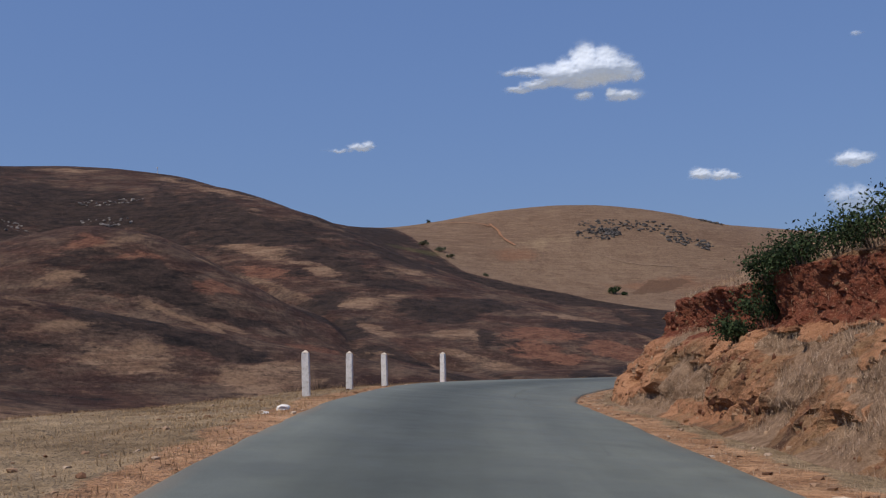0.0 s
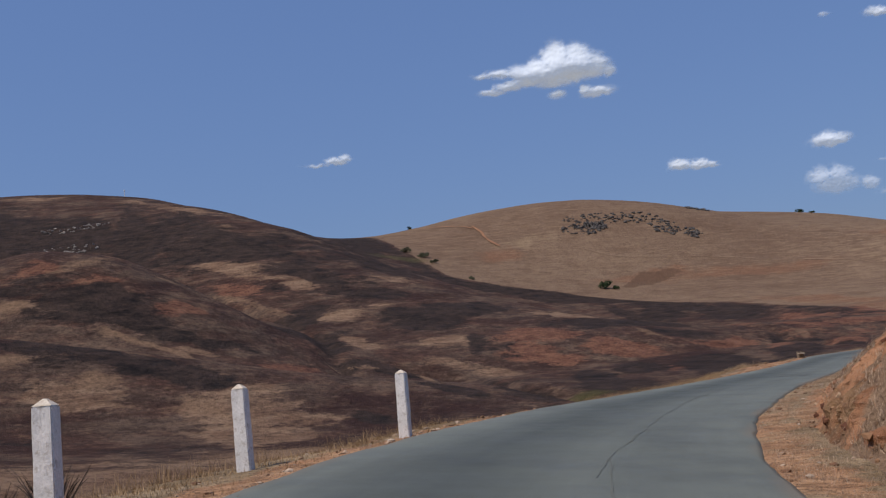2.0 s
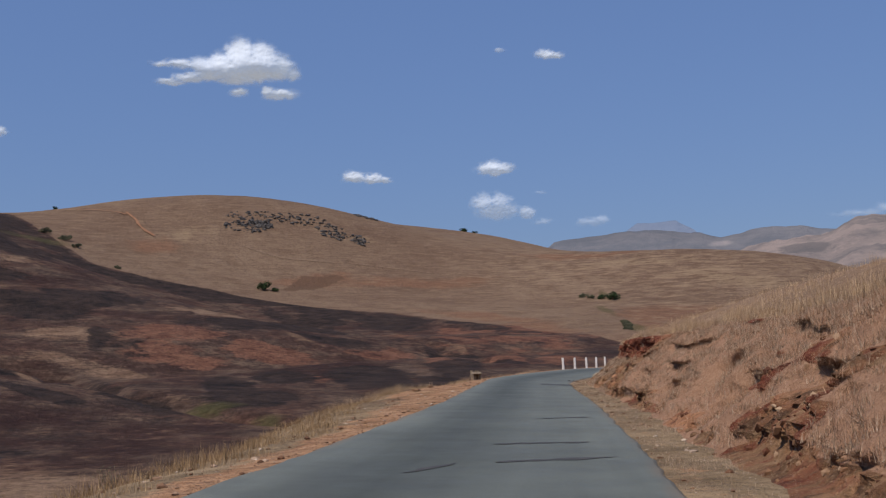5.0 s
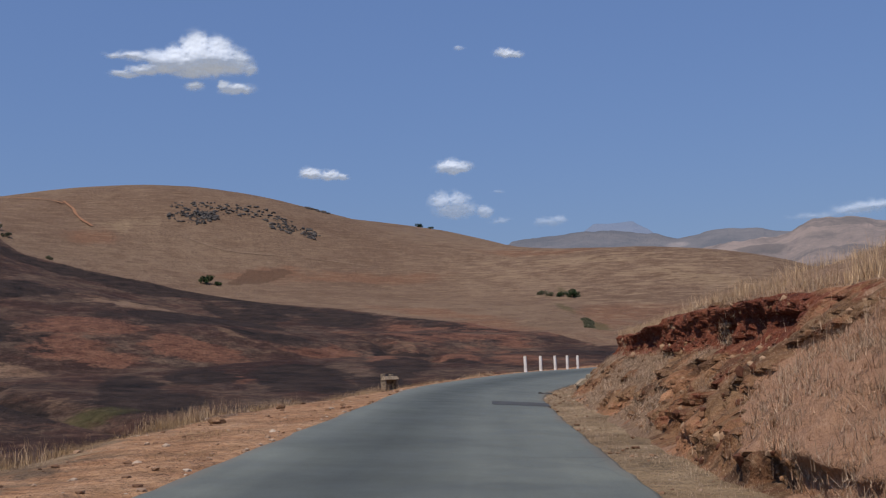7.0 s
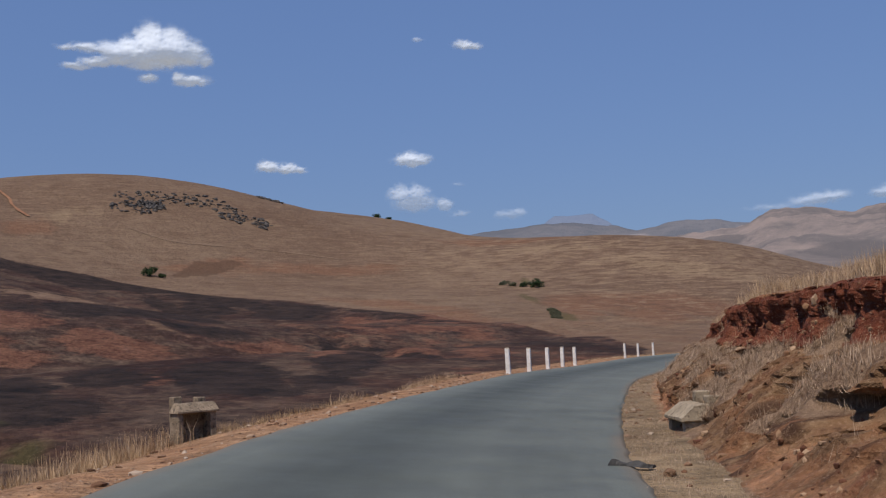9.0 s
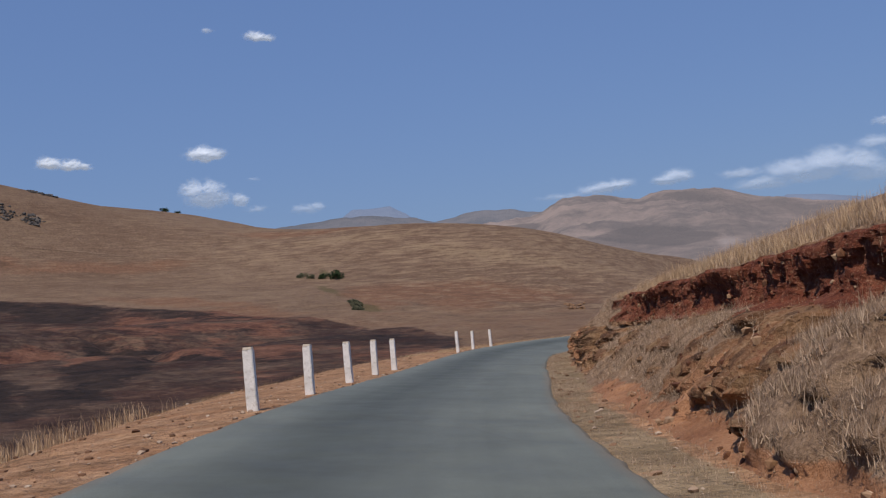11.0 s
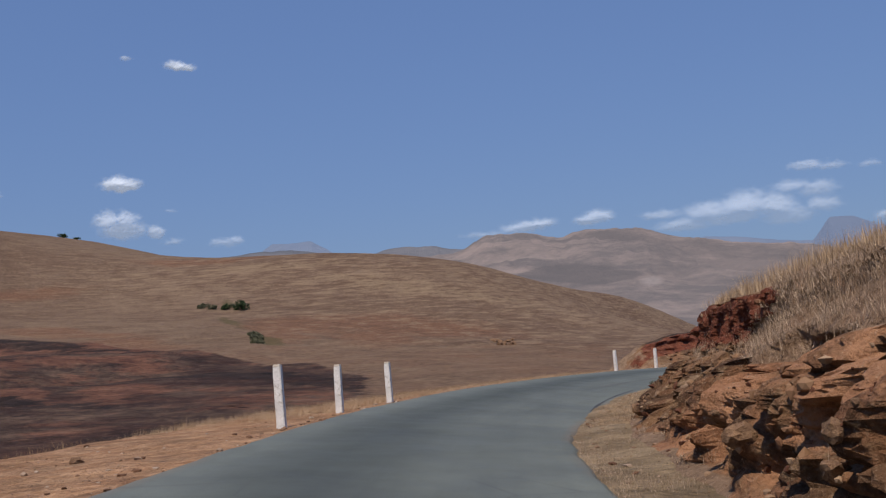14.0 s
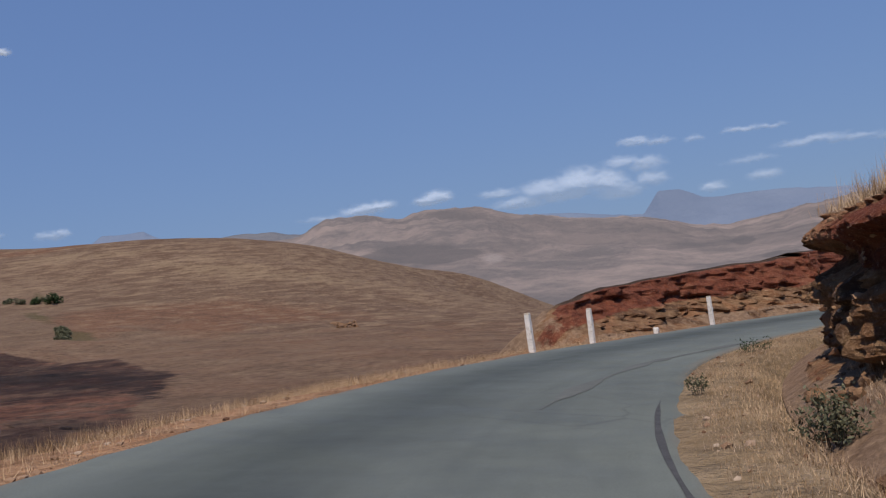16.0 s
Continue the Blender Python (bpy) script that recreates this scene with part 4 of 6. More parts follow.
    return tagged(ob, "eroded red earth road cutting with crumbling rock and dry grass", "bank", kind="structure")


def build_outer_bank():
    """The cutting on the far side of the last bend."""
    s = np.arange(214, 266, 0.22)
    v = np.linspace(0, 8, 72)
    d0 = [0.9, 1.5, 2.1, 2.7, 3.1, 3.3, 3.9, 7.0, 22]
    h0 = [-0.3, 0.0, 0.50, 1.00, 1.55, 1.95, 2.05, 1.7, 0.0]
    S_, V_ = np.meshgrid(s, v, indexing="ij")
    D_, H_ = np.interp(V_, np.arange(9), d0), np.interp(V_, np.arange(9), h0)
    tall = np.interp(S_, [214, 225.8, 226.4, 227.4, 230, 234, 244, 266], [0.0, 0.0, 0.35, 0.66, 0.90, 1.05, 1.32, 1.5])
    face = smooth(0.5, 2, V_) * (1 - smooth(5.5, 6.5, V_))
    H_ = np.where(H_ > 0, H_ * tall, H_) - 0.5 * smooth(226.4, 225.4, S_)
    D_ = np.where(V_ > 6, 3.9 + (D_ - 3.9) * np.interp(S_, [224, 228, 238], [0.15, 0.3, 1.0]), D_) + 0.9 * smooth(227.5, 225.0, S_) + face * (0.4 * fbm(S_ / 4, S_ * 0, 3, 61) + 0.45 * np.abs(fbm(S_ / 1.2, H_ / 0.6, 3, 62)) + 0.14 * fbm(S_ / 0.4, H_ / 0.3, 2, 63) + 0.30 * smooth(0.2, 0.5, fbm(S_ / 1.5, H_ / 0.5, 2, 66)))
    joint, val = cells(S_ / 0.75, H_ / 0.42, 74)
    D_ = D_ + face * smooth(3.6, 2.6, V_) * (0.34 * (val - 0.5) - 0.22 * smooth(0.0, 0.4, joint) + 0.12)
    L_ = half_width(S_) + D_
    x, y, _ = at_road(S_, L_)
    z = at_road(S_, half_width(S_))[2] + H_ + 0.08 * fbm(S_ / 1.5, D_ / 1.5, 3, 64) * smooth(0.3, 2, V_)
    skirt = smooth(6.9, 8, V_) + smooth(225.9, 225.2, S_) - smooth(6.9, 8, V_) * smooth(225.9, 225.2, S_)
    z = z * (1 - skirt) + (ground_level(x, y) - 0.5) * skirt
    red = smooth(2.4, 3.4, V_) * (1 - smooth(5.0, 5.8, V_)) * 0.95
    grassy = smooth(5.8, 7.0, V_) * 0.9 + 0.45 * (V_ < 1.6) + 0.30 * smooth(0.0, 0.3, fbm(S_ / 2.0, H_, 3, 77)) + 0.15 * smooth(228, 226, S_)
    tan = 0.12 + 0.4 * fbm(S_ / 5, H_, 2, 65)
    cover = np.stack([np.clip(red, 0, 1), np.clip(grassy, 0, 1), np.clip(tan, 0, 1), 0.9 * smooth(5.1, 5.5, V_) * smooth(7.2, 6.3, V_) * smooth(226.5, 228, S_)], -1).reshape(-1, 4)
    lump = np.stack([cells(S_ / 0.8, H_ / 0.45, 74)[1], cells(S_ / 0.4, H_ / 0.25, 76)[1], 0 * S_, 0 * S_ + 1], -1).reshape(-1, 4)
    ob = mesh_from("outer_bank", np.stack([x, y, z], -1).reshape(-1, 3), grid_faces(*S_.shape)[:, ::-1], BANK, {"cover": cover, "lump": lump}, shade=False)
    return tagged(ob, "low red earth cutting with brown rock beyond the bend", "bank", kind="structure")


build_ground()
build_road()
build_bank()
build_outer_bank()


# ---- mountains and clouds: bearing (degrees from +y towards +x) and height (degrees), seen from the middle of the road ----
EYE = Vector((45, 112, 1.2))


def mountain(name, dist, deep, crest, mat, label, rough=0.05):
    """A range whose crest follows bearings and heights at a distance; it slopes forward and falls away behind."""
    az = np.linspace(crest[0][0], crest[-1][0], int((crest[-1][0] - crest[0][0]) * 9))
    el = np.interp(az, [c[0] for c in crest], [c[1] for c in crest]) + 2.4 * rough * fbm(az / 0.9, az * 0, 4, 73)
    top = dist * np.tan(np.radians(el))
    u = np.concatenate([np.linspace(0, 1, 60), [1.06, 1.15, 1.3]])
    U_, A_ = np.meshgrid(u, az, indexing="ij")
    r = dist - deep * (1 - U_)
    x, y = EYE.x + r * np.sin(np.radians(A_)), EYE.y + r * np.cos(np.radians(A_))
    rise = np.where(U_ <= 1, 0.55 * U_ + 0.45 * smooth(0, 1, U_), 1 - (U_ - 1) * 2.5)
    ridge = (0.45 - 1.3 * np.abs(fbm(x / 330, y / 330, 6, 71, 0.55))) * smooth(0, 0.45, 1 - U_)
    z = -10 + (top[None, :] + 10) * rise * (1 + rough * 5.0 * ridge * smooth(0, 0.3, U_)) + top[None, :] * rough * 0.25 * fbm(x / 60, y / 60, 3, 72)
    lies = np.degrees(np.arctan2(z, r))
    burnt = sum(np.exp(-((A_ - a) / w) ** 2 - ((lies - e) / h) ** 2) for a, e, w, h in ((44.0, 4.2, 2.6, 0.42), (46.3, 3.6, 2.2, 0.40), (38.0, 5.0, 2.0, 0.3), (61.5, 2.4, 0.7, 0.3), (63.0, 1.5, 1.2, 0.2)))
    pale = sum(np.exp(-((A_ - a) / w) ** 2 - ((lies - e) / h) ** 2) for a, e, w, h in ((48.7, 3.2, 0.8, 0.34), (33.5, 5.5, 0.8, 0.2)))
    patch = np.stack([burnt, pale, 0 * z, 0 * z + 1], -1).reshape(-1, 4)
    ob = mesh_from(name, np.stack([x, y, z], -1).reshape(-1, 3), grid_faces(len(u), len(az))[:, ::-1], mat, {"patch": patch})
    return tagged(ob, label, "mountain", kind="structure")


# haze is painted into these: the farther the range, the bluer its emission
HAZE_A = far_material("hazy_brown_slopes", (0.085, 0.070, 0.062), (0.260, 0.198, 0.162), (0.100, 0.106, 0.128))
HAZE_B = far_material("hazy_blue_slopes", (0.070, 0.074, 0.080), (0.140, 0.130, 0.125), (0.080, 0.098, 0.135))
HAZE_C = far_material("haze_painted_peaks", (0.06, 0.07, 0.085), (0.08, 0.09, 0.10), (0.120, 0.175, 0.290))
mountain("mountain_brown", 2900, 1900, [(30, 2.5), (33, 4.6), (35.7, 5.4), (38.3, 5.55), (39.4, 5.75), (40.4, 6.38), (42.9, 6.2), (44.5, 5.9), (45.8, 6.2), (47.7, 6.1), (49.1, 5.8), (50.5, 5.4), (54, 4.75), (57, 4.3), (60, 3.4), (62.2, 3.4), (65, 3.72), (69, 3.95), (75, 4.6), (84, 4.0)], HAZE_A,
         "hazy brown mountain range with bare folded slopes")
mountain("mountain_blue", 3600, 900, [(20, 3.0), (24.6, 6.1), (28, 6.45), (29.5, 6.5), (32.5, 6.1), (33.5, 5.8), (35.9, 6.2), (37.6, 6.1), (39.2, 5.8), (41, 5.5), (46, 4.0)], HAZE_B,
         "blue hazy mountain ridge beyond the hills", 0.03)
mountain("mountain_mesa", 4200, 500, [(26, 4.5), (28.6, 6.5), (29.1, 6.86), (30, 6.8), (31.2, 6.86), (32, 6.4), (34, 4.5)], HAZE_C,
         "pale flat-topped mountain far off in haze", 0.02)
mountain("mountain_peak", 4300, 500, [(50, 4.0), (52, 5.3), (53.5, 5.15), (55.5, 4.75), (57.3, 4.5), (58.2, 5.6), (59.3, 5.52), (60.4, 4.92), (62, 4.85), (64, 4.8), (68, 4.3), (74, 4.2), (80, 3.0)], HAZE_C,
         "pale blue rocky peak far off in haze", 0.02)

CLOUD = cloud_material()


def cloud(puffs, label, dist=4000, seed=0, lift=0.15, veil=1.0):
    """One cloud, billowed towards the viewer and thin at its rim. Puffs: bearing, height, half-width and half-height in degrees, how dense."""
    P = np.array(puffs, float)
    P[:, 1] += lift
    P[:, 2:4] *= 1.22
    P[:, 3] *= 1.0 if P[:, 2].max() > 1.3 else 1.5
    step = 0.035 if P[:, 2].max() < 1.3 else 0.05
    az = np.arange((P[:, 0] - 1.9 * P[:, 2]).min() - 0.3, (P[:, 0] + 1.9 * P[:, 2]).max() + 0.3, step)
    el = np.arange((P[:, 1] - 1.9 * P[:, 3]).min() - 0.15, (P[:, 1] + 1.9 * P[:, 3]).max() + 0.2, step)
    E_, A_ = np.meshgrid(el, az, indexing="ij")
    wa = A_ + 0.16 * fbm(A_ / 0.5, E_ / 0.3, 4, 80 + seed)
    we = E_ + 0.12 * fbm(A_ / 0.45, E_ / 0.3, 4, 90 + seed)
    body, thick = np.zeros(A_.shape), np.zeros(A_.shape)
    for a, e, w, h, dense in P:
        hh = h * (0.87 + 0.13 * np.tanh((we - e) / (0.5 * h)))
        r2 = ((wa - a) / w) ** 2 + ((we - e) / hh) ** 2
        body = np.maximum(body, np.exp(-0.9 * r2) * dense)
        thick = thick + np.exp(-1.1 * r2) * min(w, 2.2 * h) * dense
    curl = 0.5 * (0.5 - np.abs(fbm(A_ / 0.42, E_ / 0.30, 4, 85 + seed))) + 0.25 * fbm(A_ / 0.16, E_ / 0.12, 3, 86 + seed)
    alpha = smooth(0.26, 0.78, body + (0.26 if P[:, 2].max() > 1.3 else 0.5) * (curl - 0.12)) ** 1.2 * np.clip(0.5 + 0.5 * body, 0, 1) * veil
    near = dist * np.radians(thick * 0.30 + 0.07 * curl * np.clip(body, 0, 1))
    r = dist - near
    ca, ce = np.radians(A_), np.radians(E_)
    v = np.stack([EYE.x + r * np.sin(ca) * np.cos(ce), EYE.y + r * np.cos(ca) * np.cos(ce), EYE.z + r * np.sin(ce)], -1).reshape(-1, 3)
    f = grid_faces(*A_.shape)
    al = alpha.ravel()
    f = f[al[f].max(1) > 0.004]
    used, back = np.unique(f, return_inverse=True)
    cover = np.stack([al, al, al, al * 0 + 1], 1)[used]
    ob = mesh_from("cloud", v[used], back.reshape(-1, 4), CLOUD, {"cover": cover})
    ob.visible_shadow = False
    return tagged(ob, label, "cloud", group="clouds in the sky", kind="structure")


cloud([(7.7, 16.45, 0.75, 0.81, 1.25), (8.75, 16.35, 0.8, 0.72, 1.25), (9.5, 15.85, 0.85, 0.72, 1.25), (8.2, 15.75, 1.5, 0.72, 1.3), (6.7, 15.95, 0.8, 0.65, 1.15), (5.6, 16, 0.8, 0.44, 1), (4.4, 16.05, 0.9, 0.26, 0.9), (3.5, 16.05, 0.7, 0.17, 0.8),
       (6.2, 15.55, 1.1, 0.44, 1.05), (4.9, 15.35, 0.8, 0.29, 1), (3.9, 15.1, 0.8, 0.21, 0.9), (7.2, 15.25, 0.9, 0.29, 0.9), (9.8, 14.45, 0.85, 0.31, 1.05), (9.1, 14.65, 0.35, 0.26, 0.95), (7.55, 14.6, 0.5, 0.26, 0.9), (10.5, 15.55, 0.4, 0.39, 1)],
      "white fair-weather cumulus cloud with a trailing tail", seed=1, lift=0.16)
cloud([(-5.2, 12.2, 0.6, 0.16, 0.95), (-4.7, 12.35, 0.35, 0.16, 0.9), (-6.3, 12.05, 0.8, 0.10, 0.7)], "small thin white cloud shred", seed=2)
cloud([(13.7, 9.95, 0.6, 0.22, 1.0), (14.7, 9.85, 0.55, 0.2, 0.95), (15.4, 9.75, 0.45, 0.14, 0.85)], "small white cloud shred", seed=3)
cloud([(21.3, 10.1, 0.7, 0.28, 1.05), (21.9, 10.05, 0.6, 0.22, 1.0)], "small rounded white cloud", seed=4)
cloud([(20.8, 8.3, 0.7, 0.32, 0.9), (21.7, 8.35, 0.7, 0.30, 0.85), (21.6, 7.75, 1.05, 0.34, 1.0), (23.2, 7.6, 0.4, 0.24, 1.0), (24.1, 7.1, 0.7, 0.14, 0.6), (23.9, 8.7, 0.4, 0.1, 0.6)], "thin white cloud cluster low in the sky", seed=5, veil=0.6)
cloud([(24.6, 16.05, 0.55, 0.18, 0.9), (25.2, 15.95, 0.5, 0.14, 0.85)], "small thin white cloud shred", seed=6)
cloud([(22.2, 16.45, 0.4, 0.10, 0.6)], "faint thin white cloud shred", seed=7)
cloud([(26.7, 6.9, 0.8, 0.20, 0.75), (27.3, 7.0, 0.4, 0.16, 0.8)], "thin white cloud above the far ridge", dist=4400, seed=8, veil=0.42)
cloud([(42.6, 6.5, 1.2, 0.35, 0.9), (43.6, 6.65, 0.7, 0.25, 1.0), (46.6, 6.7, 0.75, 0.38, 1.05), (45.9, 6.55, 0.6, 0.28, 0.95), (40.6, 6.3, 1.5, 0.25, 0.65)], "white clouds resting on the mountain crest", dist=4450, seed=9, veil=0.5)
cloud([(49.9, 6.5, 1.2, 0.3, 0.75), (52.3, 6.4, 1.3, 0.5, 0.9), (54.2, 6.55, 1.2, 0.7, 1.0), (55.6, 6.35, 1.1, 0.6, 1.0), (57.8, 6.9, 1.0, 0.45, 0.85), (56.6, 7.2, 1.1, 0.35, 0.75), (53.2, 6.0, 1.6, 0.45, 1.0), (58.0, 6.1, 0.9, 0.45, 0.85), (51.0, 5.8, 1.4, 0.4, 0.9), (56.3, 5.7, 1.2, 0.5, 0.95)],
      "broad bank of hazy white cloud over the mountains", dist=4500, seed=10, veil=0.42)
cloud([(57.4, 8.15, 1.0, 0.18, 0.8), (58.6, 7.95, 0.8, 0.14, 0.7), (60.4, 7.8, 0.6, 0.15, 0.65)], "thin white cloud streak", dist=4400, seed=11, veil=0.5)
cloud([(62.8, 7.9, 1.1, 0.16, 0.75), (64.2, 7.8, 0.9, 0.14, 0.75)], "thin white cloud streak", dist=4400, seed=12, veil=0.5)
cloud([(66, 6.75, 1.8, 0.25, 0.8), (68, 6.55, 1.5, 0.2, 0.75), (63, 6.3, 1.5, 0.25, 0.65), (63.6, 5.4, 0.9, 0.3, 0.8), (61, 5.2, 0.7, 0.3, 0.9), (70, 6.4, 1.6, 0.25, 0.7)], "thin layered white clouds", dist=4400, seed=13, veil=0.4)


# ---- things beside the road ----
def ground_at(x, y):
    return float(ground_level(np.array([x]), np.array([y]))[0])


def chipped(bm, amount, seed):
    for v in bm.verts:
        v.co += Vector((noise.noise(v.co * 9 + Vector((seed, 0, 0))), noise.noise(v.co * 9 + Vector((0, seed, 5))), 0)) * amount


def bollard(width, pointed, seed):
    """A square whitewashed post 1 m high, with its cap."""
    thing = new("bollard")
    bm = bmesh.new()
    bmesh.ops.create_cube(bm, size=1.0)
    for v in bm.verts:
        k = 1.0 if v.co.z < 0 else 0.90
        v.co = Vector((v.co.x * width * k, v.co.y * width * k, -0.25 if v.co.z < 0 else 0.945))
    bmesh.ops.subdivide_edges(bm, edges=bm.edges[:], cuts=5, use_grid_fill=True)
    bmesh.ops.bevel(bm, geom=[e for e in bm.edges if len(e.link_faces) == 2 and e.calc_face_angle(0) > 1.0], offset=0.012, segments=2, affect="EDGES")
    chipped(bm, 0.010, seed)
    part("post", bm, PAINT, thing)
    bm = bmesh.new()
    w = width * 0.90 / 2 - 0.004
    base = [bm.verts.new((x * w, y * w, 0.945)) for x, y in ((-1, -1), (1, -1), (1, 1), (-1, 1))]
    if pointed:
        top = [bm.verts.new((x * 0.014, y * 0.014, 1.0)) for x, y in ((-1, -1), (1, -1), (1, 1), (-1, 1))]
    else:
        top = [bm.verts.new((x * w * 0.86, y * w * 0.86, 0.985)) for x, y in ((-1, -1), (1, -1), (1, 1), (-1, 1))]
    bm.faces.new(top)
    bm.faces.new(base[::-1])
    for i in range(4):
        bm.faces.new((base[i], base[(i + 1) % 4], top[(i + 1) % 4], top[i]))
    part("cap", bm, CAPPING, thing, "weathered bare concrete cap")
    return thing


def place_row(rows, width, pointed, label, seed):
    first = None
    for k, (x, y, z, lean) in enumerate(rows):
        s, _ = to_road([x], [y])
        head = math.degrees(math.atan2(np.interp(s[0], ALONG, TANG[:, 0]), np.interp(s[0], ALONG, TANG[:, 1])))
        m = pose(x, y, z, 0, lean, -head + 4 * math.sin(7 * k + seed))
        if first is None:
            first = bollard(width, pointed, seed)
            first.matrix_basis = m
            tagged(first, label, "bollard", group="bollards along the outer road edge")
        else:
            copy_thing(first, m)


place_row([(-3.17, 24.06, 0.73, -0.6), (-2.62, 28.70, 0.77, 0.8), (-1.94, 33.32, 0.79, -0.4), (-0.14, 37.71, 0.82, 1.0)],
          0.185, True, "whitewashed square concrete bollard with pyramid cap, paint chipped", 1)
place_row([(48.17, 134.99, 0.26, -0.6), (51.13, 138.88, 0.21, 0.8), (54.46, 143.30, 0.17, -0.4), (57.32, 146.93, 0.14, 1.0), (59.98, 150.25, 0.10, 0.2)],
          0.185, False, "whitewashed concrete bollard with worn flat top on red soil", 3)
place_row([(73.74, 166.51, 0.10, -0.6), (77.15, 169.92, 0.03, 0.8), (80.77, 173.11, 0.01, -0.4)],
          0.16, False, "slim whitewashed concrete bollard, flaking, in dry grass", 4)
place_row([(102.58, 185.08, -0.25, -0.6), (106.89, 186.28, -0.33, 0.8), (116.20, 187.59, -0.46, -0.4)],
          0.15, False, "slim white concrete bollard at the bend", 5)



def slab(bm, x0, x1, y0, y1, z0, z1, seed=0, rough=0.02):
    b = bmesh.ops.create_cube(bm, size=1.0)["verts"]
    for v in b:
        v.co = Vector((x0 if v.co.x < 0 else x1, y0 if v.co.y < 0 else y1, z0 if v.co.z < 0 else z1))
    edges = list({e for v in b for e in v.link_edges})
    bmesh.ops.subdivide_edges(bm, edges=edges, cuts=3, use_grid_fill=True)
    bmesh.ops.bevel(bm, geom=[e for e in bm.edges if len(e.link_faces) == 2 and e.calc_face_angle(0) > 1.0], offset=0.02, segments=1, affect="EDGES")
    for v in bm.verts:
        v.co += noise.noise_vector(v.co * 4 + Vector((seed, 0, 0))) * rough


def culvert_head(label, seed, mat):
    """The head of a drain under the road: two cheeks with a dark mouth between them, a coping slab chamfered at one end, two stub posts behind."""
    thing = new("culvert_parapet")
    for x0, x1 in ((-0.60, -0.44), (0.40, 0.58)):
        bm = bmesh.new()
        slab(bm, x0, x1, -0.22, 0.26, -0.75, 0.06, seed + x0, 0.015)
        part("cheek", bm, mat, thing)
    bm = bmesh.new()
    slab(bm, -0.60, 0.58, 0.20, 0.27, -0.75, 0.06, seed + 1, 0.01)
    part("back_wall", bm, mat, thing)
    bm = bmesh.new()
    slab(bm, -0.66, 0.64, -0.28, 0.20, 0.062, 0.34, seed + 2, 0.014)
    for v in bm.verts:
        if v.co.z > 0.10:
            v.co.z = min(v.co.z, 0.12 + 0.26 * max(0.0, v.co.y + 0.28) / 0.30)
            v.co.x += 0.16 * float(smooth(-0.2, -0.66, v.co.x)) * (v.co.z - 0.1) / 0.24
    part("coping", bm, mat, thing, "broken coping slab with chamfered front")
    for k, x in enumerate((-0.36, 0.38)):
        bm = bmesh.new()
        slab(bm, x - 0.14, x + 0.13, 0.205, 0.46, -0.3, 0.52 - 0.05 * k, seed + x, 0.012)
        part("post", bm, mat, thing)
    return tagged(thing, label, "culvert", group="culvert ends")


for s_, lat_, flip, size_, lift_, mat_, lab in ((118.0, 4.02, -48, 0.54, 0.0, BROWN_CONCRETE, "low broken brown concrete culvert parapet in dry grass"), (119.6, -3.30, 180, 0.90, 0.17, CONCRETE, "grey-brown concrete culvert parapet below the red bank")):
    head = math.degrees(math.atan2(np.interp(s_, ALONG, TANG[:, 0]), np.interp(s_, ALONG, TANG[:, 1])))
    x_, y_, z_ = (float(v) for v in at_road(s_, lat_))
    ob = culvert_head(lab, s_ + lat_, mat_)
    ob.matrix_basis = pose(x_, y_, z_ + lift_, 0, 0, -head + 90 + flip + 10) @ Matrix.Diagonal((size_, size_, size_, 1))

# stump of a broken bollard
stump = new("bollard_stump")
stump.matrix_basis = pose(111.74, 187.18, -0.50, 4, 6, 20)
bm = bmesh.new()
slab(bm, -0.08, 0.08, -0.08, 0.08, -0.2, 0.22, 3, 0.03)
part("post", bm, PAINT, stump)
tagged(stump, "broken white stump of a concrete bollard at the bend", "bollard")



# ---- grass, shrubs and stones ----
RNG = np.random.default_rng(7)
STRAW = blade_material("straw_blades", (0.23, 0.145, 0.075), (0.36, 0.245, 0.130), (0.50, 0.370, 0.215))
DULL = blade_material("dull_dry_blades", (0.27, 0.190, 0.130), (0.42, 0.315, 0.220), (0.58, 0.455, 0.335))
CREST = blade_material("crest_straw", (0.36, 0.245, 0.145), (0.52, 0.375, 0.230), (0.66, 0.505, 0.335))
RUSSET = blade_material("russet_dry_blades", (0.30, 0.165, 0.100), (0.46, 0.280, 0.175), (0.58, 0.400, 0.265))
LEAF = blade_material("dark_green_leaves", (0.020, 0.040, 0.018), (0.038, 0.070, 0.028), (0.070, 0.105, 0.045))
SAGE = blade_material("grey_green_leaves", (0.085, 0.092, 0.056), (0.135, 0.142, 0.088), (0.195, 0.195, 0.125))
TWIG = blade_material("bare_twigs", (0.060, 0.045, 0.035), (0.110, 0.085, 0.065), (0.180, 0.145, 0.110))


